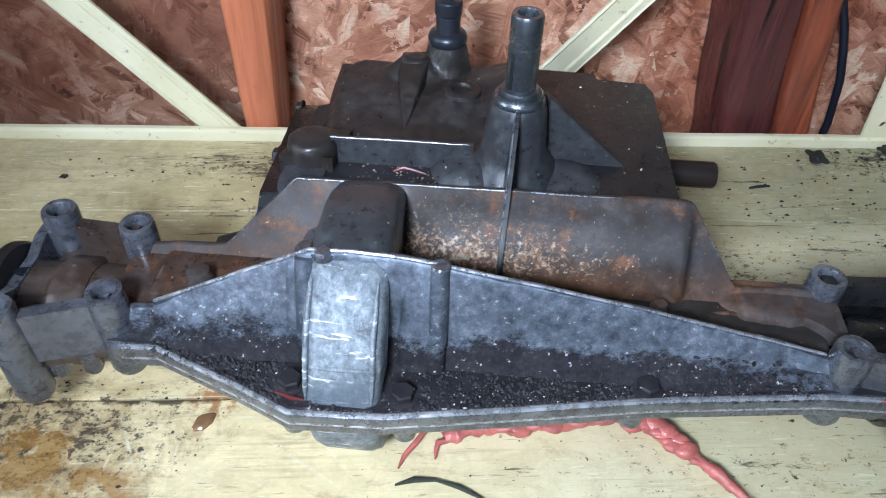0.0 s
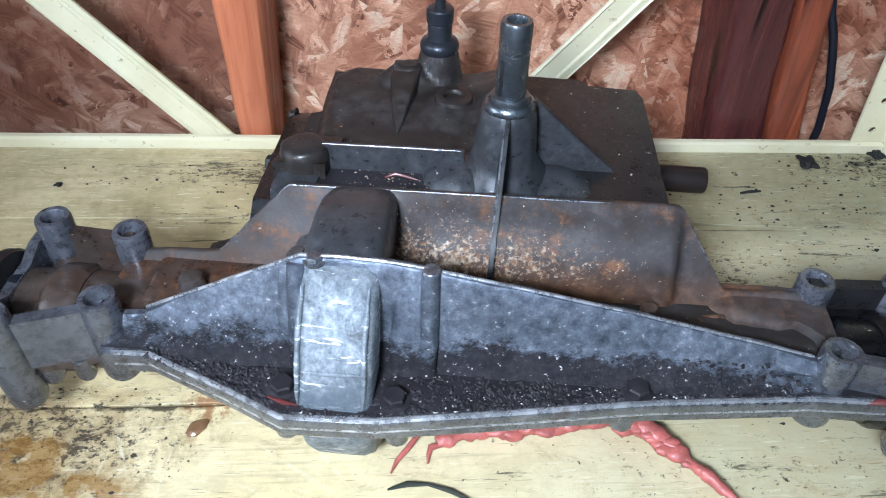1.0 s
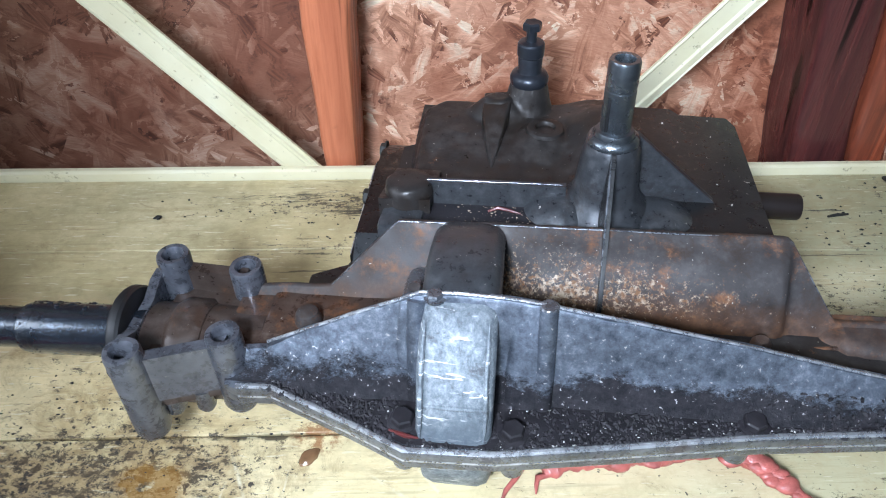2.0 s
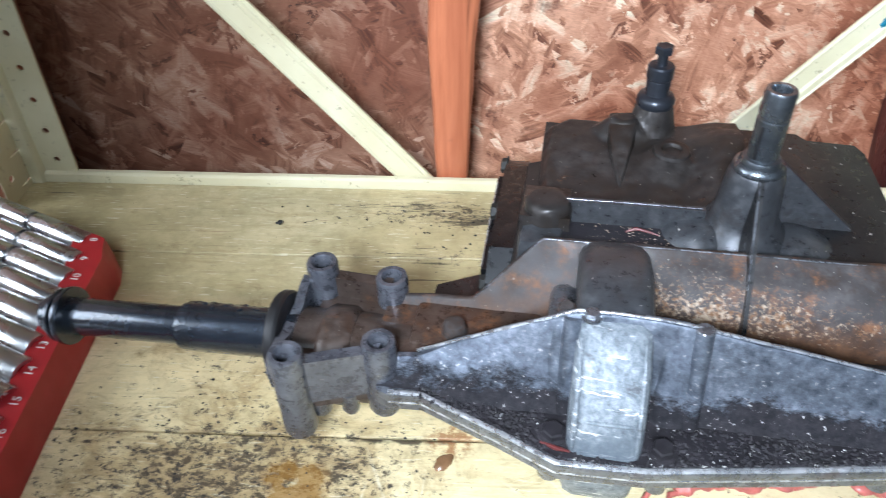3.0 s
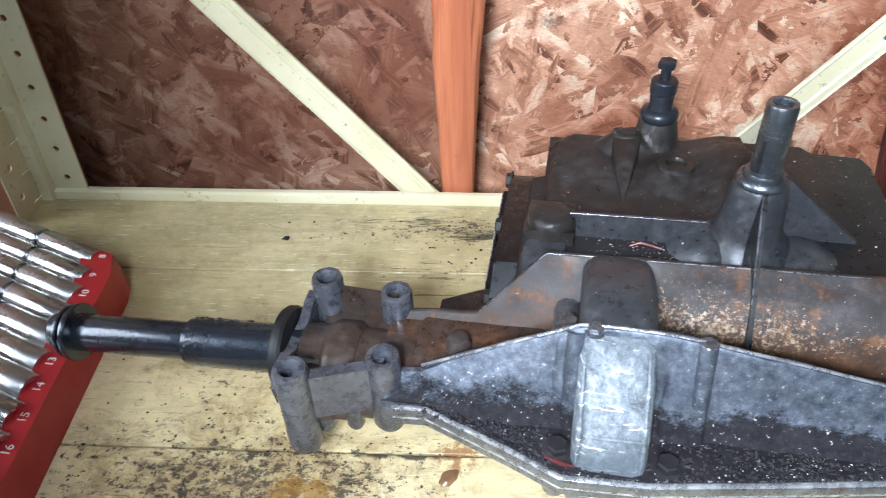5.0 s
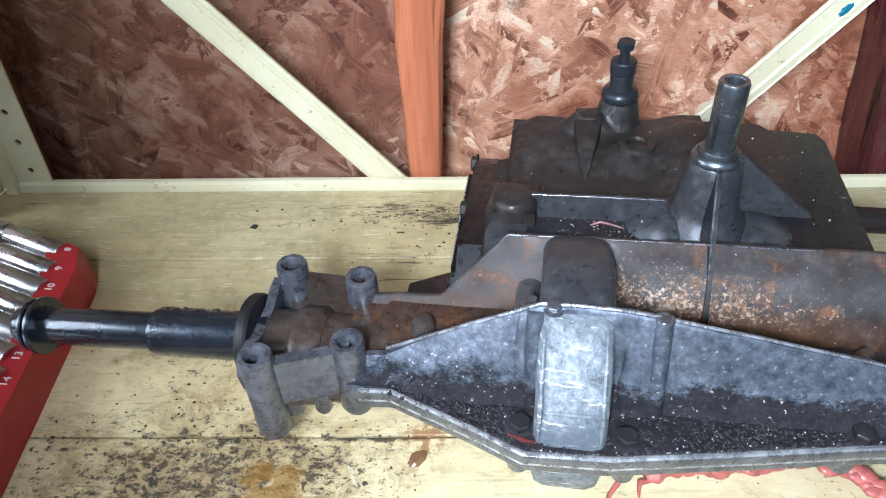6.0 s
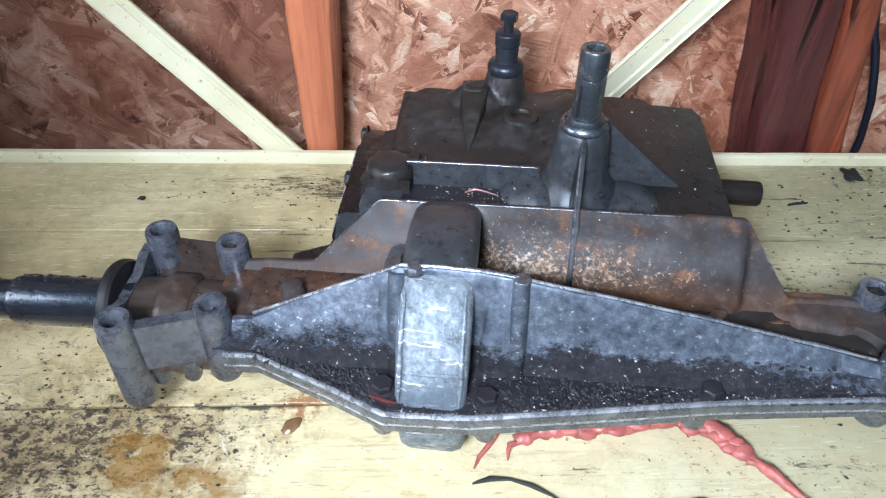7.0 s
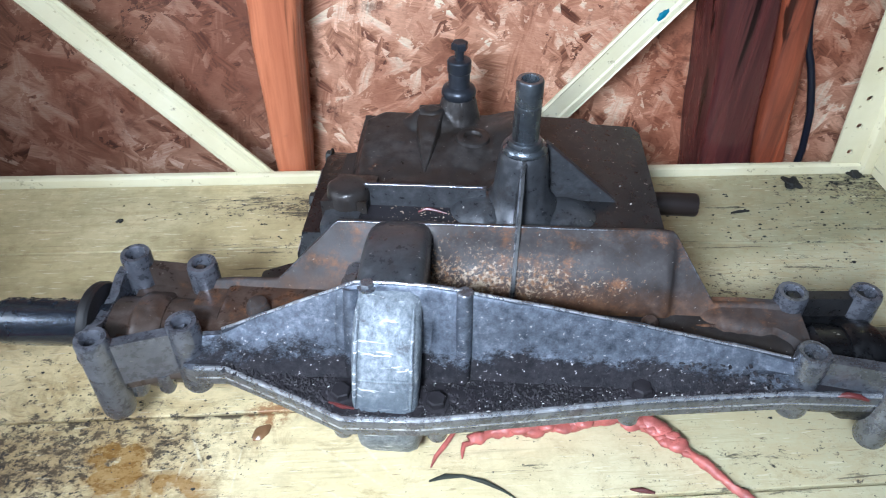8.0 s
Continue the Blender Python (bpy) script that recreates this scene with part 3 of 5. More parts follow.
def perforated(width, pitch, count, z0, hole_at, radius, thick):
    """A strip in the x-z plane from x = 0 to width with a column of holes through it."""
    bm = bmesh.new()
    ring = [(math.cos(math.pi * k / 6), math.sin(math.pi * k / 6)) for k in range(12)]
    for j in range(count):
        za, zb = z0 + j * pitch, z0 + (j + 1) * pitch
        cz = (za + zb) / 2
        inner = [bm.verts.new((hole_at + radius * c, 0, cz + radius * s)) for c, s in ring]
        outer = []
        for c, s in ring:
            k = min(((width - hole_at) / c) if c > 1e-6 else (hole_at / -c if c < -1e-6 else 9), ((pitch / 2) / abs(s)) if abs(s) > 1e-6 else 9)
            outer.append(bm.verts.new((hole_at + k * c, 0, cz + k * s)))
        for i in range(12):
            bm.faces.new((outer[i], outer[(i + 1) % 12], inner[(i + 1) % 12], inner[i]))
        # fill the four corners of the cell
        for cx, cy in ((width, zb), (0, zb), (0, za), (width, za)):
            near = sorted(range(12), key=lambda i: (outer[i].co.x - cx) ** 2 + (outer[i].co.z - cy) ** 2)[:2]
            if (outer[near[0]].co - Vector((cx, 0, cy))).length > 1e-5:
                a, b = sorted(near)
                if b - a > 6:
                    a, b = b, a
                bm.faces.new((outer[a], outer[b], bm.verts.new((cx, 0, cy))))
    bmesh.ops.remove_doubles(bm, verts=bm.verts, dist=1e-5)
    bmesh.ops.recalc_face_normals(bm, faces=bm.faces)
    made = bmesh.ops.extrude_face_region(bm, geom=bm.faces[:])
    bmesh.ops.translate(bm, verts=[v for v in made["geom"] if isinstance(v, bmesh.types.BMVert)], vec=(0, thick, 0))
    return bm


def upright(m, mirrored, label):
    """A slotted steel angle: a leg along the wall, a leg towards the front, and a rolled fold between."""
    ob = thing("shelf_upright", label, "upright", m, "shelf uprights")
    s = -1 if mirrored else 1
    PITCH, Z0 = 0.0275, 0.0191 - 0.01375 - 4 * 0.0275
    flip = Matrix.Diagonal((s, 1, 1, 1))
    bm = perforated(0.0265, PITCH, 24, Z0, 0.0125, 0.0027, 0.002)
    bm.transform(flip @ Matrix.Translation((-0.0265, 0, 0)))
    part("wall_leg", bm, M_CREAM, ob)
    # stepped fold
    zs = [Z0, Z0 + 24 * PITCH]
    fold = [(-0.0265, 0.0), (-0.0275, 0.0), (-0.0285, -0.0062), (-0.0292, -0.0072), (-0.0380, -0.0072), (-0.0390, -0.0066), (-0.0390, 0.0030), (-0.0265, 0.0030)]
    bm = loft([[(s * x, y, z) for x, y in fold] for z in zs])
    part("fold", bm, M_CREAM, ob)
    bm = perforated(0.036, PITCH, 24, Z0, 0.022, 0.0029, 0.0009)
    bm.transform(flip @ Matrix.Translation((-0.0390, -0.0068, 0)) @ Matrix.Rotation(radians(-90), 4, 'Z'))
    part("front_leg", bm, M_CREAM, ob)
    return ob


upright(Matrix.Translation((-0.4215, 0.530, 0.0)), False, "cream painted slotted steel upright in the shelf corner")
upright(Matrix.Translation((0.3858, 0.530, 0.0)) @ Matrix.Rotation(radians(-4.4), 4, 'Y'), True, "cream painted slotted steel upright, leaning a little, grimy at its foot")


def brace(foot, head, y, label):
    """A pressed flat steel strap with a raised middle."""
    ob = thing("cross_brace", label, "brace", None, "cross braces")
    a, b = Vector((foot[0], y, foot[1])), Vector((head[0], y, head[1]))
    d = (b - a).normalized()
    side = Vector((d.z, 0, -d.x))
    section = [(-0.0118, 0.0), (-0.0118, -0.0022), (-0.0100, -0.0030), (-0.0085, -0.0016), (0.0035, -0.0016), (0.0050, -0.0030), (0.0070, -0.0030), (0.0080, -0.0016), (0.0105, -0.0016), (0.0118, -0.0024), (0.0118, 0.0)]
    loops = []
    for i in range(31):
        p = a + (b - a) * (i / 30)
        loops.append([p + side * u + Vector((0, w, 0)) for u, w in section])
    part("strap", roughen(loft(loops), 0.0003, 30), M_CREAM, ob, "", 25)
    return ob


brace((-0.0477, -0.10), (-0.4875, 0.40), 0.5385, "cream painted pressed steel brace strap sloping down behind the rail")
right_brace = brace((-0.001, -0.085), (0.392, 0.40), 0.5335, "cream painted pressed steel brace strap with a dab of teal paint")
bm = bmesh.new()
bmesh.ops.create_icosphere(bm, subdivisions=3, radius=1.0)
for v in bm.verts:
    v.co *= 1 + 0.5 * noise.noise(v.co * 2.2)
bm.transform(Matrix.Translation((0.1930, 0.5313, 0.150)) @ Matrix.Rotation(radians(-49), 4, 'Y') @ Matrix.Diagonal((0.0052, 0.0007, 0.0030, 1)))
part("paint_dab", bm, M_TEAL, right_brace, "dab of teal paint")


# ---- the transaxle ----
axle_unit = thing("transaxle", "oily grey cast transaxle with rusty webs, lying on the cream shelf", "transaxle", pose(0, 0.30, 0, 0, -1.7, -8.3))


def ease(v, lo, hi):
    k = min(1.0, max(0.0, (v - lo) / (hi - lo)))
    return k * k * (3 - 2 * k)


def bolt(name, x, y, z, r=0.0055, h=0.005, parent=None, material=None, m=None):
    """A hexagon head with a washer under it."""
    bm = lathe([(r * 1.3, 0), (r * 1.3, 0.0012), (r * 1.15, 0.0014)], 20)
    head = loft([[(r * k * math.cos(math.pi * i / 3 + x * 40), r * k * math.sin(math.pi * i / 3 + x * 40), zz) for i in range(6)] for k, zz in ((1, 0.0012), (1, h - 0.0008), (0.86, h))])
    bm = join(bm, head)
    bm.transform(Matrix.Translation((x, y, z)) @ (m or Matrix.Identity(4)))
    return part(name, bm, material or M_FLOOR, parent or axle_unit, "", 30)


# lower half of the case, inset under the flange
lower = [(-0.120, -0.034), (-0.066, -0.058), (-0.040, -0.070), (0.002, -0.069), (0.12, -0.047), (0.195, -0.036), (0.195, 0.010), (0.15, 0.03), (-0.06, 0.03), (-0.120, 0.012)]
part("lower_case", soften(loft([[(x * k, y if y > 0 else y * j, z) for x, y in lower] for z, k, j in ((0.004, 0.80, 0.02), (0.030, 0.88, 0.35), (0.0520, 0.99, 0.96), (0.058, 1.0, 0.98))]), 0.002), M_FLOOR, axle_unit)
# flange pair: outline of the rim
rim = [(-0.134, -0.052), (-0.127, -0.0545), (-0.110, -0.0535), (-0.0683, -0.0700), (-0.0405, -0.0822), (0.001, -0.0806), (0.06, -0.0705), (0.121, -0.0593), (0.197, -0.0495), (0.245, -0.0480), (0.245, -0.032), (0.12, -0.020), (-0.02, -0.020), (-0.134, -0.030)]
part("lower_flange", prism([(x, y + 0.0012) for x, y in rim], 0.0535, 0.0602, 0.0012), M_FRONT, axle_unit)
part("upper_flange", prism(rim, 0.0610, 0.0668, 0.0012), M_FRONT, axle_unit)
edge_path = [(x, y + 0.0018, 0.0670) for x, y in rim[1:10]]
part("rim_bead", tube(edge_path, [0.0015] * 9, 8), M_EDGE, axle_unit, "worn bright rim")

part("rim_bead", tube([(x, y + 0.0016, 0.0598) for x, y in rim[1:10]], [0.0011] * 9, 8), M_EDGE, axle_unit, "worn bright rim")
part("flange_floor", prism([(x, y + 0.0045) for x, y in rim[1:10]] + [(0.245, -0.034), (0.12, -0.024), (-0.127, -0.034)], 0.0600, 0.0673), M_FLOOR, axle_unit, "grimy flange floor")

# tapered front wall of the upper half: (x, crest height)
crest = [(-0.140, 0.0790), (-0.115, 0.0778), (-0.075, 0.0990), (-0.036, 0.1195), (-0.018, 0.1200), (0.0017, 0.1190), (0.021, 0.1162), (0.070, 0.1068), (0.116, 0.0975), (0.160, 0.0875), (0.198, 0.0785), (0.215, 0.0775)]


def along(points, x):
    for (xa, za), (xb, zb) in zip(points, points[1:]):
        if x <= xb:
            return za + (zb - za) * max(0.0, (x - xa) / (xb - xa))
    return points[-1][1]


loops = []
for i in range(72):
    x = -0.134 + 0.339 * i / 71
    z = along(crest, x)
    foot = max(-0.0505 if x < -0.03 else -0.0475, along([(px, py) for px, py in rim[1:10]], x) + 0.0088)
    left = max(0.0, (-0.100 - x) / 0.03) * 0.006 + max(0.0, (x - 0.18) / 0.03) * 0.003
    mid = (z - 0.0668) * 0.5
    loops.append([(x, foot - 0.006, 0.0655), (x, foot - 0.002, 0.0685), (x, foot + 0.0035, 0.0668 + mid * 0.55), (x, -0.0395 - left * 0.6, 0.0668 + mid * 1.2), (x, -0.0350 - left, z - 0.0015), (x, -0.0340 - left, z), (x, -0.0305 - left, z), (x, -0.0295 - left, z - 0.0015), (x, -0.0270 - left, 0.060), (x, -0.040, 0.058)])
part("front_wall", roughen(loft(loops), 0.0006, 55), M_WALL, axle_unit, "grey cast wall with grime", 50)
part("crest_bead", tube([(x, -0.0325, z + 0.0002) for x, z in crest[1:11]], [0.0009] * 10, 8), M_EDGE, axle_unit, "worn bright crest")


def drum(x0, x1, r, material, label, round_off=0.005, y=-0.010, z=0.055, low=0.012):
    """A drum round the axle line, with rounded rims, flattened underneath."""
    k = round_off
    bm = lathe([(r - k, x0), (r - k * 0.3, x0 + k * 0.3), (r, x0 + k), (r, (x0 + x1) / 2), (r, x1 - k), (r - k * 0.3, x1 - k * 0.3), (r - k, x1)], 56, Matrix.Translation((0, y, z)) @ ALONG_X)
    for v in bm.verts:
        v.co.z = max(v.co.z, low)
    return part("gear_drum", roughen(bm, 0.0005, 40), material, axle_unit, label, 45)


drum(-0.0362, -0.0010, 0.0668, M_BRIGHT, "worn bright differential drum", 0.0065)
drum(-0.0500, -0.0350, 0.0440, M_FRONT, "grey shoulder of the drum", 0.006)
# oily rear half of the drum stands a little proud
bm = lathe([(0.0610, -0.0370), (0.0650, -0.0356), (0.0676, -0.0325), (0.0685, -0.0270), (0.0686, -0.018), (0.0685, -0.0105), (0.0676, -0.0050), (0.0650, -0.0020), (0.0610, -0.0006)], 64, Matrix.Translation((0, -0.010, 0.055)) @ ALONG_X)
bmesh.ops.bisect_plane(bm, geom=bm.verts[:] + bm.edges[:] + bm.faces[:], plane_co=(0, -0.0335, 0), plane_no=(0, -1, 0), clear_outer=True)
bmesh.ops.bisect_plane(bm, geom=bm.verts[:] + bm.edges[:] + bm.faces[:], plane_co=(0, 0, 0.06), plane_no=(0, 0, -1), clear_outer=True)
bmesh.ops.holes_fill(bm, edges=bm.edges[:])
part("drum_back", bm, M_TOWER, axle_unit, "dark oily back of the drum", 60)

# rounded swellings of the wall beside the drum, under the crest bolts
for x, half, top, deep in ((0.0140, 0.0112, 0.1140, 0.0095), (-0.0415, 0.0075, 0.1140, 0.0080)):
    loops = []
    for k in range(15):
        t = k / 14
        z = 0.063 + (top - 0.063) * t
        y = -0.0440 + 0.0110 * t
        out = deep * (1 - t) ** 0.8 + 0.0015 + 0.006 * max(0.0, 1 - t * 9) ** 2
        w = half * (1.0 - 0.35 * t * t + 0.35 * max(0.0, 1 - t * 9) ** 2)
        loops.append([(x + w * math.cos(a), y - out * max(0.0, math.sin(a)) ** 0.4, z) if math.sin(a) > 0 else (x + w * math.cos(a), y + 0.006 * -math.sin(a), z) for a in [2 * math.pi * q / 28 for q in range(28)]])
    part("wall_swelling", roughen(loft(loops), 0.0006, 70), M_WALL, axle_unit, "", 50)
for x, top in ((0.0213, 0.1155), (-0.0385, 0.1165)):
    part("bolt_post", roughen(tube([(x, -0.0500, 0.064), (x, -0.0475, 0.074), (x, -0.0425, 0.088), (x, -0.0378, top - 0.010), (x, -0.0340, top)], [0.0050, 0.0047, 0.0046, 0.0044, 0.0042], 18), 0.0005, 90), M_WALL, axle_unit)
for x in (-0.0045, -0.0335):
    arc = [(x, -0.010 - 0.0662 * math.cos(radians(a)), 0.055 + 0.0662 * math.sin(radians(a))) for a in range(12, 66, 6)]
    part("drum_rim", roughen(tube(arc, [0.0004, 0.0010, 0.0013, 0.0013, 0.0012, 0.0013, 0.0012, 0.0009, 0.0004], 8), 0.0003, 120), M_BRIGHT, axle_unit, "worn rim of the drum")
bolt("crest_bolt", -0.0300, -0.0335, 0.1172, 0.0040, 0.0036, material=M_FRONT)
part("crest_pin", lathe([(0.0046, 0.112), (0.0046, 0.1166), (0.0038, 0.1174)], 20, Matrix.Translation((0.0213, -0.0335, 0))), M_FRONT, axle_unit)
bolt("crest_bolt", -0.0415, -0.0215, 0.1080, 0.0038, 0.0036, material=M_WEB)
for x, y in ((-0.0425, -0.0655), (0.0085, -0.0675), (0.1175, -0.0520)):
    bolt("flange_bolt", x, y, 0.0668, 0.0055, 0.0055)
for x, y in ((-0.0425, -0.0690), (0.0090, -0.0685), (0.1150, -0.0500)):
    part("flange_nut", roughen(lathe([(0.0035, 0.0385), (0.0058, 0.0400), (0.0064, 0.0450), (0.0066, 0.0545)], 18, Matrix.Translation((x, y + 0.001, 0))), 0.0003, 90), M_FRONT, axle_unit)

# axle housings with four tubular bosses each
BOSS = [(-0.1770, -0.0560, 0.0913, 0.030), (-0.1332, -0.0400, 0.0905, 0.038), (-0.1786, 0.0120, 0.0920, 0.040), (-0.1378, 0.0092, 0.0890, 0.040),
        (0.2073, -0.0360, 0.0880, 0.040), (0.2540, -0.0430, 0.0880, 0.026), (0.2096, 0.0112, 0.0870, 0.040), (0.2520, 0.0140, 0.0870, 0.040)]
for x, y, top, low in BOSS:
    r, h = 0.0093, 0.0051
    prof = [(r * 0.86, low), (r * 0.98, low + 0.003), (r, low + 0.016), (r * 0.97, low + 0.02), (r * 0.97, top - 0.002), (r * 0.9, top), (h * 1.15, top), (h, top - 0.0015), (h, low + 0.001), (h * 1.1, low)]
    part("mounting_boss", roughen(lathe(prof, 26, Matrix.Translation((x, y, 0)), closed=True), 0.0003, 80), M_FRONT if (y < 0 and x > 0) else M_BOSS, axle_unit, "", 45)
for s, x0, x1 in ((-1, -0.192, -0.118), (1, 0.213, 0.274)):
    ends = [x0, x0 + 0.004, x1 - 0.004, x1]
    lift = 0.0 if s < 0 else 0.0055
    bm = lathe([(0.020, ends[0]), (0.025, ends[1]), (0.0255, (x0 + x1) / 2), (0.025, ends[2]), (0.020, ends[3])], 36, Matrix.Translation((0, -0.018, 0.0500 + lift)) @ ALONG_X)
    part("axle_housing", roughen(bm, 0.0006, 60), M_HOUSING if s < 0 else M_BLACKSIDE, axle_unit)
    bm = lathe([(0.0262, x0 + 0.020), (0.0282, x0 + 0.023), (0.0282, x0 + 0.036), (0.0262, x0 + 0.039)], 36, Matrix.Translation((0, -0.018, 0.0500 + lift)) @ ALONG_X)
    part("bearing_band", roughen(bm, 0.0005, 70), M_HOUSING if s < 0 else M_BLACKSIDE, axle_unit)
    if s < 0:
        front, back = [(-0.1770, -0.0560), (-0.1332, -0.0400)], [(-0.1786, 0.0120), (-0.1378, 0.0092)]
    else:
        front, back = [(0.2073, -0.0360), (0.2540, -0.0430)], [(0.2076, 0.0112), (0.2520, 0.0140)]
    for (xa, ya), (xb, yb), zt in ((*front, 0.0850), (*back, 0.0840)):
        bm = loft([[(xa, ya - 0.0035, z), (xb, yb - 0.0035, z), (xb, yb + 0.0035, z), (xa, ya + 0.0035, z)] for z in (0.054, 0.075, zt)])
        part("housing_wall", soften(bm, 0.001), (M_BOSS if s < 0 else M_FRONT) if ya < 0 else (M_HOUSING if s < 0 else M_REAR), axle_unit)
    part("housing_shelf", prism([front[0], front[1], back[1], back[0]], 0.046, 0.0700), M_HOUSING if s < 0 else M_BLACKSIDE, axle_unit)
loops = [[(x, y, z) for y, z in ((-0.0530, 0.058), (-0.0550, 0.072), (-0.0520, 0.0800), (-0.0380, 0.0800), (-0.0300, 0.0760), (-0.0080, 0.0760), (0.0020, 0.0810), (0.0110, 0.0810), (0.0150, 0.074), (0.0130, 0.050))] for x in (-0.1905, -0.1850)]
part("end_plate", roughen(soften(loft(loops), 0.0014), 0.0004, 80), M_BOSS, axle_unit, "grey cast end plate of the housing")
part("housing_web", prism([(-0.140, -0.034), (-0.110, -0.034), (-0.110, 0.004), (-0.140, 0.006)], 0.046, 0.0745, 0.002), M_LEDGE, axle_unit)
for x, y, r in ((-0.168, -0.046, 0.006), (-0.152, -0.043, 0.005)):
    part("casting_lug", lathe([(r * 0.7, 0.034), (r, 0.037), (r, 0.050)], 16, Matrix.Translation((x, y, 0))), M_FRONT, axle_unit)

# trough between the front wall and the rear web
part("trough", prism([(-0.122, -0.030), (0.200, -0.030), (0.200, 0.012), (0.15, 0.014), (-0.122, 0.012)], 0.040, 0.0540), M_BROWN, axle_unit, "dark brown oily trough")
part("left_ledge", roughen(prism([(-0.122, -0.026), (-0.052, -0.026), (-0.052, 0.014), (-0.122, 0.010)], 0.050, 0.0765, 0.003), 0.0006, 50), M_LEDGE, axle_unit)
part("right_ledge", roughen(prism([(0.085, -0.027), (0.206, -0.031), (0.206, 0.008), (0.085, 0.006)], 0.050, 0.0725, 0.003), 0.0010, 70), M_BROWN, axle_unit)
loops = []
for i in range(40):
    x = 0.150 + 0.064 * i / 39
    front = 0.0040 - 0.0150 * ease(x, 0.150, 0.172) + 0.0022 * noise.noise(Vector((x * 130, 2.0, 0))) - 0.010 * ease(x, 0.196, 0.212)
    sink = 0.0070 * (1 - ease(x, 0.150, 0.170))
    loops.append([(x, front + 0.001, 0.056), (x, front, 0.0740 - sink), (x, front + 0.0015, 0.0768 - sink), (x, max(0.0, front + 0.003), 0.0775 - sink), (x, 0.0125, 0.0785), (x, 0.0125, 0.056)])
part("right_step", roughen(loft(loops), 0.0006, 110), M_WEB, axle_unit, "flaky rusted ledge", 60)
part("casting_lug", roughen(lathe([(0.0075, 0.072), (0.0068, 0.080), (0.0055, 0.0835), (0.0030, 0.0848)], 18, Matrix.Translation((-0.0985, -0.0155, 0))), 0.0003, 80), M_WEB, axle_unit)
part("casting_lug", roughen(lathe([(0.0055, 0.066), (0.0048, 0.079), (0.0030, 0.0815)], 16, Matrix.Translation((0.1260, -0.0110, 0))), 0.0003, 80), M_WEB, axle_unit)

# rusty rear web: a sloped plate whose crest is the long ridge
ridge = [(-0.140, 0.0785), (-0.0915, 0.0805), (-0.0590, 0.1095), (-0.0565, 0.1112), (0.040, 0.1122), (0.138, 0.1128), (0.1405, 0.1115), (0.1645, 0.0790), (0.215, 0.0800)]
loops = []
for i in range(150):
    x = -0.140 + 0.355 * i / 149
    z = along(ridge, x)
    y = 0.007 + (z - 0.081) * 0.65
    swell = 0.0105 * ease(x, -0.006, 0.022) * ease(x, 0.1425, 0.1365)
    slope = []
    for k in range(1, 8):
        t = k / 8
        out = swell * math.sin(math.pi * t) ** 0.8
        slope.append((x, -0.001 + (y + 0.0002) * t - out * 0.82, 0.0690 + (z - 0.0700) * t + out * 0.5))
    loops.append([(x, -0.004, 0.0560), (x, -0.002, 0.0670), *slope, (x, y - 0.0006, z - 0.0008), (x, y, z), (x, y + 0.0026, z), (x, y + 0.0034, z - 0.001), (x, y + 0.006, 0.050), (x, 0.0, 0.050)])
part("rear_web", roughen(loft(loops), 0.0006, 50), M_WEB, axle_unit, "rust-mottled web", 60)
part("ridge_bead", tube([(x, 0.0075 + (z - 0.081) * 0.65, z - 0.0002) for x, z in ridge[1:8]], [0.0005] * 7, 8), M_FRONT, axle_unit, "worn pale ridge")
part("crust", roughen(tube([(0.085, -0.006, 0.0705), (0.11, -0.0075, 0.0690), (0.14, -0.0065, 0.0700), (0.172, -0.0050, 0.0735), (0.186, -0.005, 0.076)], [0.0008, 0.0014, 0.0012, 0.0014, 0.0008], 8), 0.0012, 130), M_LEDGE, axle_unit, "flaky rust crust")
part("low_pipe", roughen(lathe([(0.0130, 0.090), (0.0135, 0.13), (0.0135, 0.196)], 26, Matrix.Translation((0, -0.017, 0.0540)) @ ALONG_X), 0.0005, 60), M_BROWN, axle_unit)
part("pipe_ring", roughen(lathe([(0.0135, 0.176), (0.0148, 0.177), (0.0148, 0.194), (0.0135, 0.195)], 26, Matrix.Translation((0, -0.017, 0.0545)) @ ALONG_X), 0.0004, 60), M_BROWN, axle_unit)

# rear gear case
left_case = [(-0.076, 0.034), (0.040, 0.034), (0.040, 0.184), (0.020, 0.188), (0.000, 0.186), (-0.048, 0.190), (-0.062, 0.184), (-0.066, 0.150), (-0.076, 0.145)]
loops = []
for z, k in ((0.004, 1.0), (0.050, 1.0), (0.074, 0.985), (0.0800, 0.965)):
    loops.append([(-0.01 + (x + 0.01) * k, 0.11 + (y - 0.11) * k, z) for x, y in left_case])
part("gear_case", roughen(soften(loft(loops), 0.003), 0.0008, 35), M_BROWN, axle_unit, "brown oily cast gear case")
right_case = [(0.056, 0.034), (0.134, 0.034), (0.1405, 0.045), (0.1405, 0.158), (0.136, 0.168), (0.106, 0.170), (0.100, 0.177), (0.062, 0.178), (0.056, 0.177)]
loops = [[(0.085 + (x - 0.085) * k, 0.10 + (y - 0.10) * k, z) for x, y in right_case] for z, k in ((0.004, 1.02), (0.060, 1.02), (0.092, 1.0), (0.0985, 0.975))]
part("gear_case_cover", roughen(soften(loft(loops), 0.0025), 0.0007, 35), M_REAR, axle_unit, "dark oily cast case half")
part("case_skirt", prism([(0.120, 0.030), (0.158, 0.030), (0.150, 0.150), (0.120, 0.160)], 0.003, 0.058, 0.004), M_REAR, axle_unit)
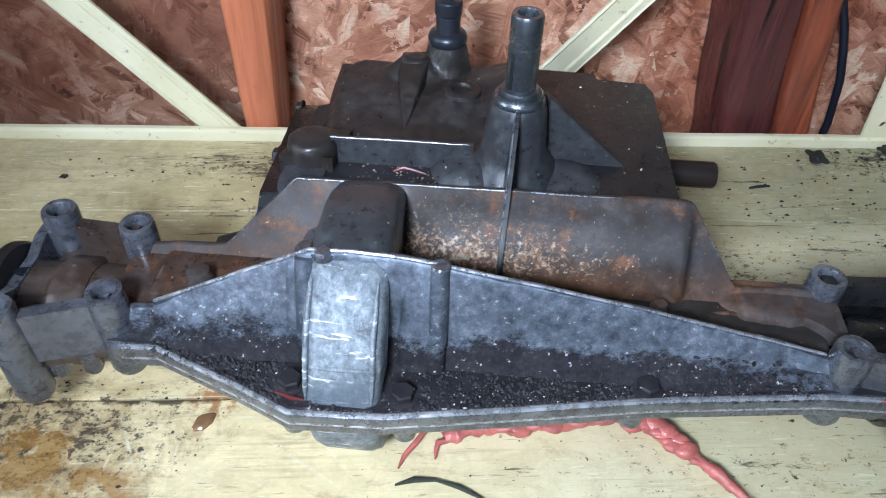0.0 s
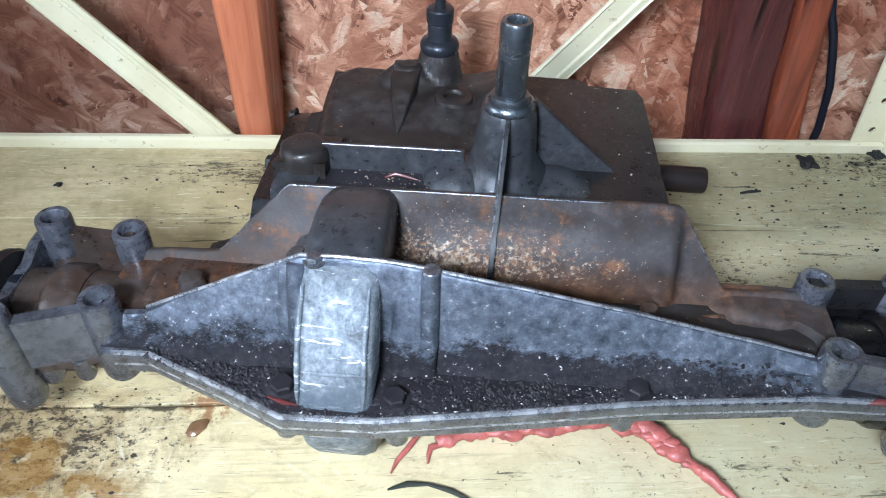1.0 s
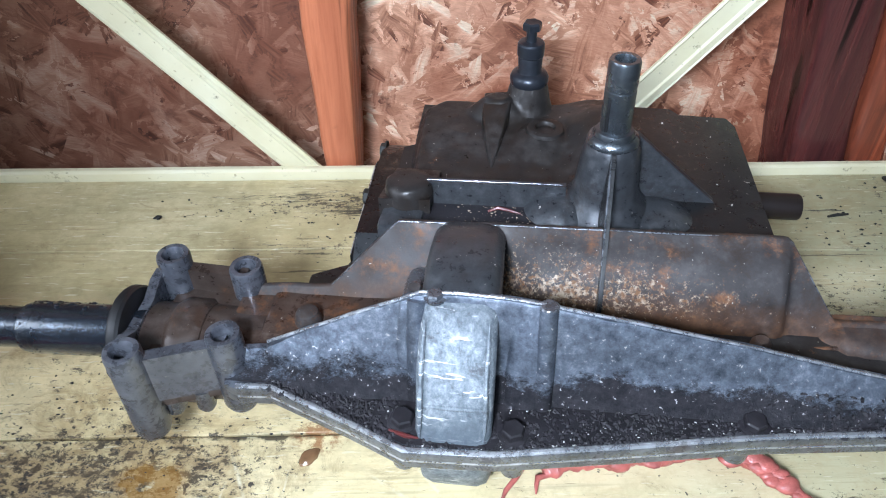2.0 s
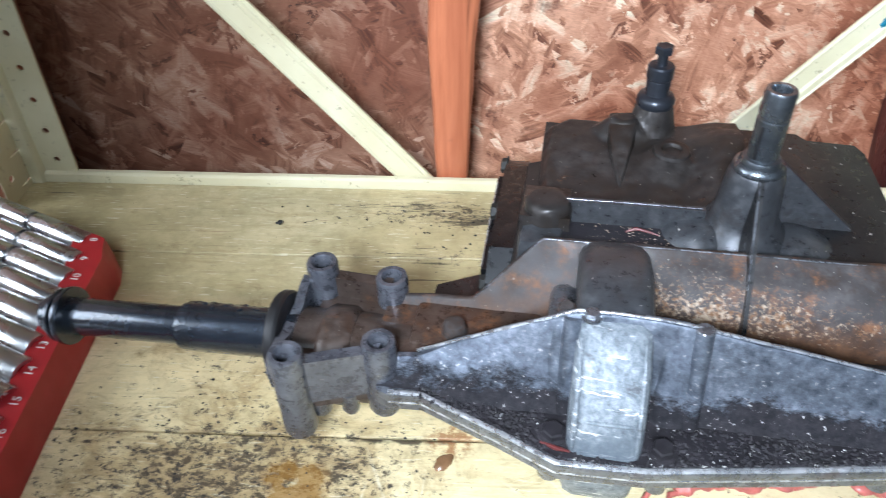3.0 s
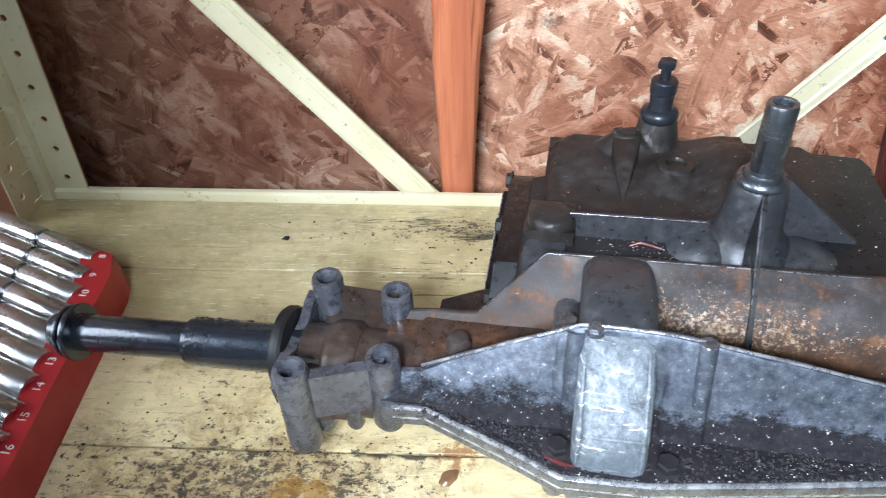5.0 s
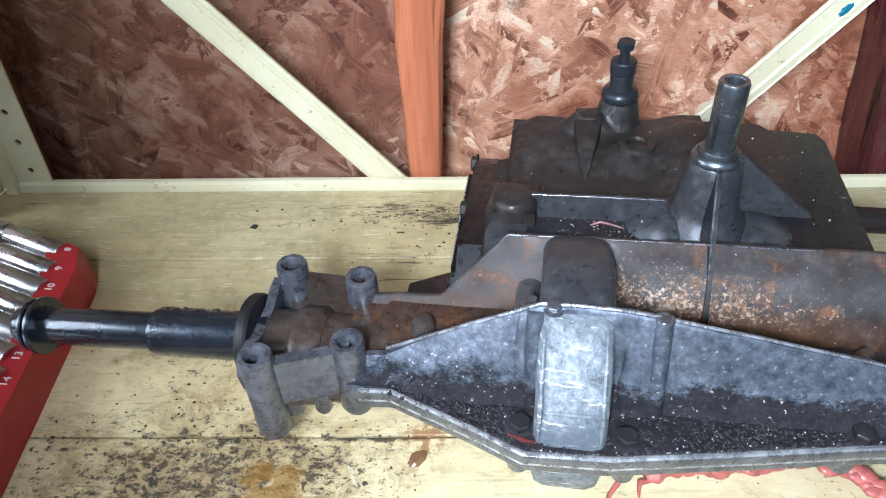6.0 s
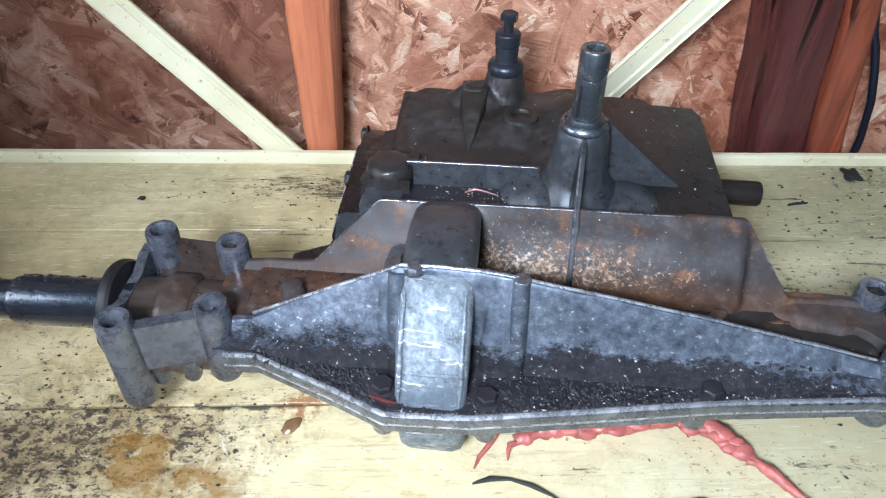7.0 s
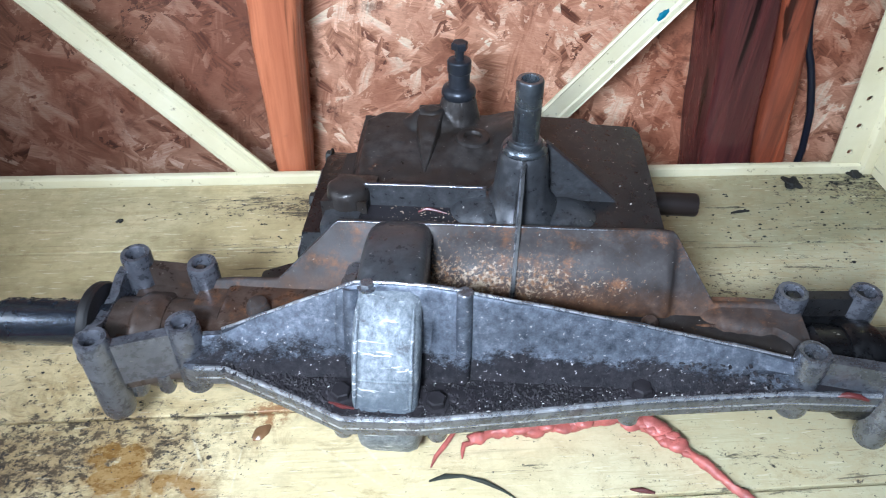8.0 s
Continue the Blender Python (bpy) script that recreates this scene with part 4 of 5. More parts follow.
# cast top of the gear case: a saddle up to the selector, a wedge rib, a boss swelling
def case_height(x, y):
    z = 0.0855 + 0.0085 * ease(y, 0.105, 0.165) + 0.0130 * ease(x, 0.024, 0.052) * (1 - 0.6 * ease(y, 0.150, 0.186))
    d = math.hypot(x - 0.0068, y - 0.180)
    z = max(z, 0.1130 - 5.0 * max(0.0, d - 0.0122) if d < 0.05 else 0)
    z = max(z, 0.0940 - 0.6 * max(0.0, math.hypot(x - 0.0185, y - 0.156) - 0.0125))
    z = max(z, 0.1060 - 1.2 * max(0.0, math.hypot((x + 0.0130) * 0.7, y - 0.170) - 0.005))
    z = max(z, 0.0925 - 0.9 * max(0.0, math.hypot(x + 0.034, y - 0.152) - 0.008))
    z = max(z, 0.0955 - 0.55 * max(0.0, math.hypot(x - 0.0190, y - 0.1475) - 0.0120))
    rim_d = min(x + 0.0655, 0.1895 - y, (0.1895 - y + x + 0.0655) * 0.7 - 0.010)
    z -= 0.0080 * (1 - ease(rim_d, 0.0, 0.009)) ** 2
    return z + 0.0006 * noise.noise(Vector((x * 120, y * 120, 0)))


bm = bmesh.new()
COLS, ROWS_N = 78, 78
grid = [[bm.verts.new((-0.0655 + 0.128 * i / COLS, 0.0640 + 0.1255 * j / ROWS_N, case_height(-0.0655 + 0.128 * i / COLS, 0.0640 + 0.1255 * j / ROWS_N))) for i in range(COLS + 1)] for j in range(ROWS_N + 1)]
for j in range(ROWS_N):
    for i in range(COLS):
        bm.faces.new((grid[j][i], grid[j][i + 1], grid[j + 1][i + 1], grid[j + 1][i]))
skirt = [e for e in bm.edges if len(e.link_faces) == 1]
low = bmesh.ops.extrude_edge_only(bm, edges=skirt)
for v in low["geom"]:
    if isinstance(v, bmesh.types.BMVert):
        v.co.z = 0.070
part("case_top", bm, M_BROWN, axle_unit, "brown oily cast case top", 60)
RIB = [(-0.0135, 0.1120, 0.0850), (-0.0220, 0.1500, 0.0800), (-0.0040, 0.1500, 0.0800), (-0.0225, 0.1560, 0.1025), (-0.0060, 0.1560, 0.1025), (-0.0225, 0.1780, 0.1040), (-0.0020, 0.1780, 0.1060), (-0.0225, 0.1780, 0.0800), (-0.0020, 0.1780, 0.0800), (-0.0150, 0.1130, 0.0800)]
bm = bmesh.new()
for p in RIB:
    bm.verts.new(p)
bmesh.ops.convex_hull(bm, input=bm.verts[:])
part("case_rib", roughen(soften(bm, 0.0016, 3), 0.0005, 70), M_BROWN, axle_unit, "wedge rib cast on the case")
prof = [(0.0150, 0.082), (0.0128, 0.0945), (0.0118, 0.0972), (0.0100, 0.0980), (0.0068, 0.0978), (0.0056, 0.0962), (0.0052, 0.088)]
part("plug_boss", roughen(lathe(prof, 26, Matrix.Translation((0.0190, 0.1475, 0))), 0.0003, 80), M_BROWN, axle_unit)

# selector stub: base, flange, neck, collar, bolt
AT = Matrix.Translation((0.0068, 0.180, 0))
selector = part("selector_stub", lathe([(0.0122, 0.1120), (0.0128, 0.1135), (0.0128, 0.1165), (0.0115, 0.1190), (0.0085, 0.1205), (0.0078, 0.1230), (0.0080, 0.1300), (0.0072, 0.1320)], 28, AT), M_BLUED, axle_unit, "black steel selector stub")
part("collar", lathe([(0.0078, 0.1310), (0.0088, 0.1320), (0.0088, 0.1395), (0.0080, 0.1405), (0.0048, 0.1410)], 28, AT), M_BLUED, selector)
part("selector_bolt", join(lathe([(0.0034, 0.1400), (0.0034, 0.1500)], 16, AT), loft([[(0.0068 + 0.0062 * k * math.cos(math.pi * i / 3 + 0.3), 0.180 + 0.0062 * k * math.sin(math.pi * i / 3 + 0.3), z) for i in range(6)] for k, z in ((1, 0.1490), (1, 0.1530), (0.85, 0.1540))])), M_BLUED, selector, "", 30)

# input tower with its shaft, rib and gusset
TX, TY = 0.0515, 0.0660
tower = part("input_tower", roughen(lathe([(0.034, 0.070), (0.0325, 0.088), (0.0270, 0.0985), (0.0205, 0.1060), (0.0172, 0.1130), (0.0162, 0.126), (0.0153, 0.1350), (0.0140, 0.1400), (0.0122, 0.1430), (0.0105, 0.1440)], 36, Matrix.Translation((TX, TY, 0))), 0.0007, 45), M_TOWER, axle_unit, "grey cast input tower")
part("tower_lip", lathe([(0.0104, 0.1400), (0.0134, 0.1410), (0.0137, 0.1422), (0.0128, 0.1444), (0.0112, 0.1456), (0.0103, 0.1452)], 32, Matrix.Translation((TX, TY, 0)), closed=True), M_SHAFT, tower, "worn bright lip")
prof = [(0.0102, 0.1400), (0.0104, 0.1465), (0.0096, 0.1485), (0.0079, 0.1490), (0.0079, 0.1710), (0.0072, 0.1716), (0.0072, 0.1724), (0.0079, 0.1730), (0.0079, 0.1860), (0.0073, 0.1874), (0.0052, 0.1874), (0.0048, 0.1862), (0.0048, 0.1720)]
shaft = part("input_shaft", lathe(prof, 32, Matrix.Translation((TX, TY, 0))), M_SHAFT, axle_unit, "worn steel input shaft with a hollow end")
# raised black block gives the open keyway slot its shade by colour
part("keyway", box(TX - 0.0062, TX - 0.0045, TY - 0.0068, TY - 0.0048, 0.1500, 0.1690, 0.0003), M_SEAL, shaft, "black block for the dark keyway slot")
rib_pts = [(0.0500, 0.1425), (0.0370, 0.1305), (0.0235, 0.1180), (0.0090, 0.1045), (-0.0060, 0.0900), (-0.0080, 0.0780), (0.0100, 0.0780), (0.0600, 0.0900), (0.0600, 0.1425)]
bm = loft([[(TX - 0.0005 - 0.0042 * (0.1425 - z) / 0.06 + dx, y, z) for y, z in rib_pts] for dx in (-0.0012, 0.0012)])
rib = part("tower_rib", soften(bm, 0.0007), M_REAR, axle_unit, "dark cast rib with a worn edge")
part("rib_edge", tube([(TX - 0.0017 - 0.0042 * (0.1425 - z) / 0.06, y - 0.0002, z + 0.0002) for y, z in rib_pts[:4]], [0.0003, 0.0006, 0.0005, 0.0002], 6), M_FRONT, rib, "worn bright edge")
bm = loft([[(TX + 0.010, y, 0.094), (TX + 0.010, y, 0.1400), (TX + 0.0145, y, 0.1400), (0.1125, y, 0.0990), (0.1125, y, 0.094)] for y in (0.0740, 0.0785)])
part("gusset", soften(bm, 0.0008), M_TOWER, axle_unit)
part("tower_shoulder", roughen(lathe([(0.030, 0.080), (0.0245, 0.092), (0.0190, 0.0985), (0.0120, 0.1020), (0.004, 0.1035)], 26, Matrix.Translation((0.0800, 0.060, 0))), 0.0008, 50), M_TOWER, axle_unit)
part("tower_shoulder", roughen(lathe([(0.027, 0.080), (0.0215, 0.095), (0.0170, 0.1020), (0.0110, 0.1065), (0.004, 0.1080)], 26, Matrix.Translation((0.0270, 0.060, 0))), 0.0008, 50), M_TOWER, axle_unit)

# cross plate and corner post in front of the gear case
part("cross_plate", soften(loft([[(-0.048, 0.0595, z), (0.030, 0.0605, z), (0.030, 0.0645, z), (-0.048, 0.0635, z)] for z in (0.080, 0.1138)]), 0.0006), M_TOWER, axle_unit)
part("plate_bead", tube([(-0.047, 0.0612, 0.1138), (-0.01, 0.0618, 0.1140), (0.028, 0.0622, 0.1140)], [0.0003] * 3, 8), M_FRONT, axle_unit, "pale worn edge")
part("corner_post", roughen(lathe([(0.0138, 0.020), (0.0136, 0.1085), (0.0128, 0.1120), (0.0108, 0.1138), (0.0070, 0.1146), (0.003, 0.1148)], 28, Matrix.Translation((-0.0565, 0.0610, 0))), 0.0012, 60), M_BROWN, axle_unit)
part("corner_block", roughen(soften(loft([[(-0.0715, 0.050, z), (-0.0440, 0.050, z), (-0.0440, 0.104, z - dz), (-0.0715, 0.104, z - dz)] for z, dz in ((0.012, 0.0), (0.1085, 0.018))]), 0.0085, 4), 0.0010, 45), M_BROWN, axle_unit, "rounded cast corner of the case", 60)
part("corner_fill", roughen(prism([(-0.072, 0.035), (-0.048, 0.035), (-0.044, 0.062), (-0.0695, 0.062)], 0.010, 0.1020, 0.006), 0.0009, 50), M_TOWER, axle_unit)

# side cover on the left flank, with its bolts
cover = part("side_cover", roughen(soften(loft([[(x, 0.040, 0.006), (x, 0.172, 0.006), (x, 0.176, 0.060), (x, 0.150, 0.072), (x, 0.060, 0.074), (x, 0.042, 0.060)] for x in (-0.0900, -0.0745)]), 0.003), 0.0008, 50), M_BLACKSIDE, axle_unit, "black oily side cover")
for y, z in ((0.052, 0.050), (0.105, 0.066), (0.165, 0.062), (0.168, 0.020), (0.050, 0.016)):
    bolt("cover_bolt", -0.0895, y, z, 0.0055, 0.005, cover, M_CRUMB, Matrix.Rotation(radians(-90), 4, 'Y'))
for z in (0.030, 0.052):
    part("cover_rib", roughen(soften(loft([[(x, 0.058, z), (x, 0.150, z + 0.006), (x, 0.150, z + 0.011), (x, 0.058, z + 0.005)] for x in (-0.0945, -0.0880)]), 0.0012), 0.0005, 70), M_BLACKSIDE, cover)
    part("rib_edge", tube([(-0.0945, 0.060, z + 0.0052), (-0.0947, 0.105, z + 0.0081), (-0.0945, 0.148, z + 0.0108)], [0.0004, 0.0006, 0.0004], 6), M_EDGE, cover, "worn bright edge")
part("side_plug", roughen(lathe([(0.009, 0), (0.009, 0.008), (0.006, 0.0105)], 20, Matrix.Translation((-0.0885, 0.052, 0.030)) @ Matrix.Rotation(radians(-90), 4, 'Y')), 0.0005, 80), M_SEALANT, cover, "red-brown sealed plug")

part("rear_bracket", prism([(-0.125, 0.030), (-0.080, 0.030), (-0.080, 0.090), (-0.092, 0.088), (-0.126, 0.070)], 0.018, 0.028, 0.002), M_REAR, axle_unit)

# stub shaft on the right flank
stub = part("stub_shaft", lathe([(0.0085, 0.135), (0.0085, 0.1815), (0.0078, 0.1828), (0.0060, 0.1828), (0.0056, 0.1815), (0.0056, 0.1750)], 28, Matrix.Translation((0, 0.1290, 0.0580)) @ ALONG_X), M_STUB, axle_unit, "dark brown steel stub shaft")

# axle with its shoulder, seal ring and end washer
a0, a1 = Vector((-0.185, -0.0185, 0.0622)), Vector((-0.3440, -0.0185, 0.0548))
turn = (a1 - a0).to_track_quat('Z', 'Y').to_matrix().to_4x4()
AX = Matrix.Translation(a0) @ turn
axle = part("axle_shaft", roughen(lathe([(0.0142, 0.0), (0.0142, 0.066), (0.0136, 0.0705), (0.0113, 0.0712), (0.0113, 0.158), (0.0105, 0.160)], 36, AX), 0.0002, 120), M_AXLE, axle_unit, "greasy black steel axle shaft")
part("seal_ring", lathe([(0.0142, 0.006), (0.0240, 0.006), (0.0252, 0.0075), (0.0252, 0.0110), (0.0240, 0.0128), (0.0205, 0.0130), (0.0195, 0.0090), (0.0142, 0.0090)], 36, AX, closed=True), M_SEAL, axle, "black rubber seal")
part("end_washer", lathe([(0.0113, 0.143), (0.0172, 0.143), (0.0176, 0.1445), (0.0172, 0.1465), (0.0113, 0.1465)], 36, AX, closed=True), M_AXLE, axle)
part("snap_ring", lathe([(0.0113, 0.1490), (0.0160, 0.1490), (0.0163, 0.1502), (0.0160, 0.1515), (0.0113, 0.1515)], 36, AX, closed=True), M_AXLE, axle)
rng = random.Random(5)
bm = bmesh.new()
for k in range(120):
    ang, h = rng.uniform(0.5, 2.9), rng.uniform(0.006, 0.068)
    r = 0.0129
    s = rng.uniform(0.0012, 0.0026)
    lump = bmesh.new()
    bmesh.ops.create_icosphere(lump, subdivisions=1, radius=s)
    lump.transform(AX @ Matrix.Translation((r * math.cos(ang + 1.2), r * math.sin(ang + 1.2), h)))
    bm = join(bm, lump)
tagged(part("grease_crust", bm, M_AXLE, axle, "oily crumbs"), kind="stuff")
bm = bmesh.new()
for k in range(420):
    ang, h, s = rng.uniform(0, 6.28), rng.uniform(0.012, 0.069) if rng.random() < 0.75 else rng.uniform(0.072, 0.135), rng.uniform(0.0004, 0.0011)
    r = 0.0141 if h < 0.07 else 0.0112
    out = Vector((math.cos(ang), math.sin(ang), 0))
    side = Vector((-math.sin(ang), math.cos(ang), 0))
    ring = [bm.verts.new(AX @ (out * (r - 0.0003) + side * s * 1.2 * math.cos(q) + Vector((0, 0, h + s * 1.5 * math.sin(q))))) for q in (0.0, 1.26, 2.51, 3.77, 5.03)]
    tip = bm.verts.new(AX @ (out * (r + s * 0.55) + Vector((0, 0, h))))
    for i in range(5):
        bm.faces.new((ring[i], ring[(i + 1) % 5], tip))
tagged(part("grease_specks", bm, M_AXLE, axle, "glistening grease specks", 60), kind="stuff")

# grit lying on the flange floor, in the trough and on the plates
def grit(name, count, spots, sizes, material, label, seed):
    rng = random.Random(seed)
    bm = bmesh.new()
    for k in range(count):
        x, y, z = spots(rng)
        s = rng.uniform(*sizes)
        a = rng.uniform(0, 6.28)
        long = rng.uniform(0.8, 2.2)
        c, d = math.cos(a), math.sin(a)
        base = [(1, 0.4), (0.2, 1), (-1, 0.5), (-0.6, -0.8), (0.7, -0.9)]
        ring = [(x + s * (c * u * long - d * v), y + s * (d * u * long + c * v)) for u, v in base]
        low = [bm.verts.new((px, py, z - 0.0004)) for px, py in ring]
        tip = bm.verts.new((x, y, z + s * rng.uniform(0.5, 1.1)))
        for i in range(5):
            bm.faces.new((low[i], low[(i + 1) % 5], tip))
    ob = part(name, bm, material, axle_unit, label, 20)
    return tagged(ob, kind="stuff")


def on_floor(rng):
    x = rng.triangular(-0.105, 0.2, 0.05)
    front = along([(-0.11, -0.052), (-0.0683, -0.067), (-0.0405, -0.078), (0.001, -0.077), (0.121, -0.056), (0.21, -0.047)], x)
    return x, front + (-0.049 - front) * rng.random() ** 1.3 if front < -0.049 else -0.049, 0.0668


def on_wall(rng):
    x = rng.uniform(-0.06, 0.19)
    k = rng.random() ** 2
    return x, -0.049 + 0.008 * k, 0.068 + 0.012 * k


def in_corner(rng):
    x = rng.uniform(-0.112, -0.046)
    front = along([(-0.112, -0.0525), (-0.0683, -0.067), (-0.0405, -0.078)], x)
    return x, front + (-0.0445 - front) * rng.random(), 0.0676


grit("dark_grit", 1600, on_floor, (0.0006, 0.0020), M_FLOOR, "dark oily crumbs on the flange", 1)
grit("dark_grit", 520, in_corner, (0.0005, 0.0015), M_FLOOR, "dark oily crumbs in the flange corner", 7)
grit("pale_grit", 560, on_floor, (0.0003, 0.0011), M_CHIP, "pale metal chips on the flange", 2)
grit("dark_grit", 420, on_wall, (0.0004, 0.0012), M_FLOOR, "dark oily crumbs along the wall foot", 3)
grit("pale_grit", 110, lambda r: (r.triangular(-0.042, 0.026, 0.010), r.uniform(0.045, 0.0600), 0.0990), (0.0002, 0.0007), M_DEBRIS, "pale chips in the trough", 4)
grit("pale_grit", 8, lambda r: (r.uniform(0.07, 0.135), r.uniform(0.04, 0.165), 0.0988), (0.0003, 0.0007), M_CHIP, "pale specks on the dark case", 6)
part("sealant_scrap", roughen(tube([(-0.012, 0.0540, 0.0998), (-0.006, 0.0545, 0.1020), (0.001, 0.0550, 0.1005), (0.006, 0.0535, 0.0996)], [0.0005, 0.0012, 0.0010, 0.0004], 8), 0.0009, 250), M_SCRAP, axle_unit, "scrap of red sealant")
part("trough_infill", prism([(-0.050, 0.030), (0.030, 0.030), (0.030, 0.062), (-0.050, 0.062)], 0.060, 0.0990), M_FLOOR, axle_unit)
part("sealant_scrap", roughen(tube([(0.2210, -0.0480, 0.0668), (0.2270, -0.0472, 0.0680), (0.2330, -0.0482, 0.0678), (0.2380, -0.0490, 0.0668)], [0.0006, 0.0018, 0.0020, 0.0007], 10), 0.0008, 220), M_SCRAP, axle_unit, "dark red sealant smear")
part("sealant_scrap", roughen(tube([(-0.0480, -0.0705, 0.0672), (-0.0400, -0.0735, 0.0680), (-0.0340, -0.0745, 0.0674)], [0.0006, 0.0015, 0.0006], 8), 0.0009, 240), M_SCRAP, axle_unit, "dark red sealant smear")
part("drum_ridge", roughen(tube([(x, -0.010 - 0.0663 * math.cos(radians(27)), 0.055 + 0.0663 * math.sin(radians(27))) for x in (-0.0315, -0.025, -0.018, -0.011, -0.0055)], [0.0006, 0.0014, 0.0015, 0.0014, 0.0006], 8), 0.0003, 150), M_BRIGHT, axle_unit, "worn ridge across the drum")
part("oil_wire", tube([(-0.010, 0.070, 0.0905), (0.004, 0.078, 0.0925), (0.016, 0.076, 0.0935), (0.024, 0.082, 0.0925)], [0.0006] * 4, 6), M_SEAL, axle_unit, "thin black wire")

# ---- loose things on the shelf ----
path = [(0.020, 0.2455, 0.004), (0.032, 0.2480, 0.006), (0.045, 0.2500, 0.007), (0.060, 0.2510, 0.007), (0.075, 0.2520, 0.008), (0.090, 0.2535, 0.009), (0.103, 0.2545, 0.010), (0.116, 0.2535, 0.010), (0.128, 0.2500, 0.009), (0.138, 0.2430, 0.008), (0.146, 0.2350, 0.007), (0.155, 0.2260, 0.0065), (0.163, 0.2175, 0.006), (0.172, 0.2085, 0.005), (0.182, 0.1985, 0.004), (0.188, 0.1930, 0.0025)]
dense = []
for (p, q) in zip(path, path[1:]):
    for j in range(8):
        dense.append(Vector(p).lerp(Vector(q), j / 8))
rad = [0.0046 + 0.0030 * noise.noise(Vector((i * 0.21, 3.3, 0))) + 0.0012 * noise.noise(Vector((i * 0.6, 8.1, 0))) for i in range(len(dense))]
rad = [max(0.0020, r * (0.72 if i < 20 else (1.0 if i < 84 else 0.68))) * min(1, (len(dense) - i) / 16 + 0.15) for i, r in enumerate(rad)]
dense = [(p.x, p.y + (0.0058 if i < 72 else 0.0058 * max(0.0, 1 - (i - 72) / 30)) + 0.0012 * noise.noise(Vector((i * 0.3, 1.1, 0))), max(r * 0.85, p.z)) for i, (p, r) in enumerate(zip(dense, rad))]
bm = tube(dense, rad, 14)
rng = random.Random(21)
for k in range(70):
    i = rng.randrange(18, 84)
    lump = bmesh.new()
    bmesh.ops.create_icosphere(lump, subdivisions=2, radius=rng.uniform(0.0022, 0.0050))
    lump.transform(Matrix.Diagonal((1.5, 1.0, 0.7, 1)))
    lump.transform(Matrix.Translation(Vector(dense[i]) + Vector((rng.uniform(-0.002, 0.002), rng.uniform(-0.0045, 0.001), rng.uniform(-0.001, 0.003)))))
    bm = join(bm, lump)
bead = tagged(part("sealant_bead", roughen(roughen(bm, 0.0012, 130), 0.0007, 420, 3.0), M_SEALANT, None, "", 70), "lumpy red silicone sealant bead squeezed out onto the shelf", "sealant")
for pts in ([(0.0115, 0.258, 0.005), (0.0040, 0.249, 0.0035), (-0.0010, 0.2420, 0.0022), (-0.0045, 0.2360, 0.0012)], [(0.022, 0.2505, 0.004), (0.0165, 0.249, 0.003), (0.0150, 0.2445, 0.0025), (0.0145, 0.2405, 0.0018)]):
    tagged(part("sealant_drip", roughen(tube(pts, [0.0014, 0.0017, 0.0013, 0.0004], 10), 0.0009, 170), M_SEALANT, None, "", 70), "thin red sealant drip on the shelf", "sealant", "sealant drips")
tagged(part("sealant_scrap", roughen(tube([(0.110, 0.2145, 0.0016), (0.117, 0.2135, 0.0022), (0.124, 0.2120, 0.0016)], [0.0006, 0.0018, 0.0006], 8), 0.0012, 260), M_SCRAP), "small dark red sealant scrap on the shelf", "scrap")
tagged(part("dark_strip", roughen(tube([(-0.006, 0.2268, 0.0016), (0.004, 0.2290, 0.0026), (0.014, 0.2282, 0.0022), (0.026, 0.2245, 0.0020), (0.036, 0.2185, 0.0016), (0.043, 0.2130, 0.0012)], [0.0006, 0.0015, 0.0009, 0.0014, 0.0008, 0.0004], 8), 0.0008, 240), M_TWIG), "curled dark green-black strip of debris on the shelf", "debris")
bm = bmesh.new()
bmesh.ops.create_icosphere(bm, subdivisions=3, radius=1.0)
for v in bm.verts:
    v.co *= 1 + 0.25 * noise.noise(v.co * 1.5 + Vector((2.0, 0, 0)))
bm.transform(Matrix.Translation((-0.1062, 0.2665, 0.0006)) @ Matrix.Rotation(radians(52), 4, 'Z') @ Matrix.Diagonal((0.0064, 0.0042, 0.0020, 1)))
tagged(part("oil_drip", bm, M_AMBER, None, "", 80), "glossy amber drip of dried oil on the shelf", "drip")


def crumb(x, y, size, seed, label):
    bm = bmesh.new()
    bmesh.ops.create_icosphere(bm, subdivisions=3, radius=size)
    for v in bm.verts:
        v.co *= 1 + 0.8 * noise.noise(v.co / size * 1.3 + Vector((seed, 0, 0)))
        v.co.z *= 0.45
    low = min(v.co.z for v in bm.verts)
    bm.transform(Matrix.Translation((x, y, -low * 0.8)))
    return tagged(part("crumb", bm, M_CRUMB), label, "crumb", "crumbs on the shelf")


crumb(0.339, 0.5075, 0.0075, 3.0, "black oily crumb lying on the shelf")
crumb(-0.242, 0.477, 0.0022, 5.0, "tiny black crumb on the shelf")
crumb(0.405, 0.520, 0.0050, 8.0, "black crumb at the upright's foot")
tagged(part("splinter", tube([(0.268, 0.4685, 0.0012), (0.276, 0.4700, 0.0016), (0.285, 0.4710, 0.0012)], [0.0009, 0.0013, 0.0008], 6), M_CRUMB), "short black splinter on the shelf", "splinter")
rng = random.Random(11)
bm = bmesh.new()
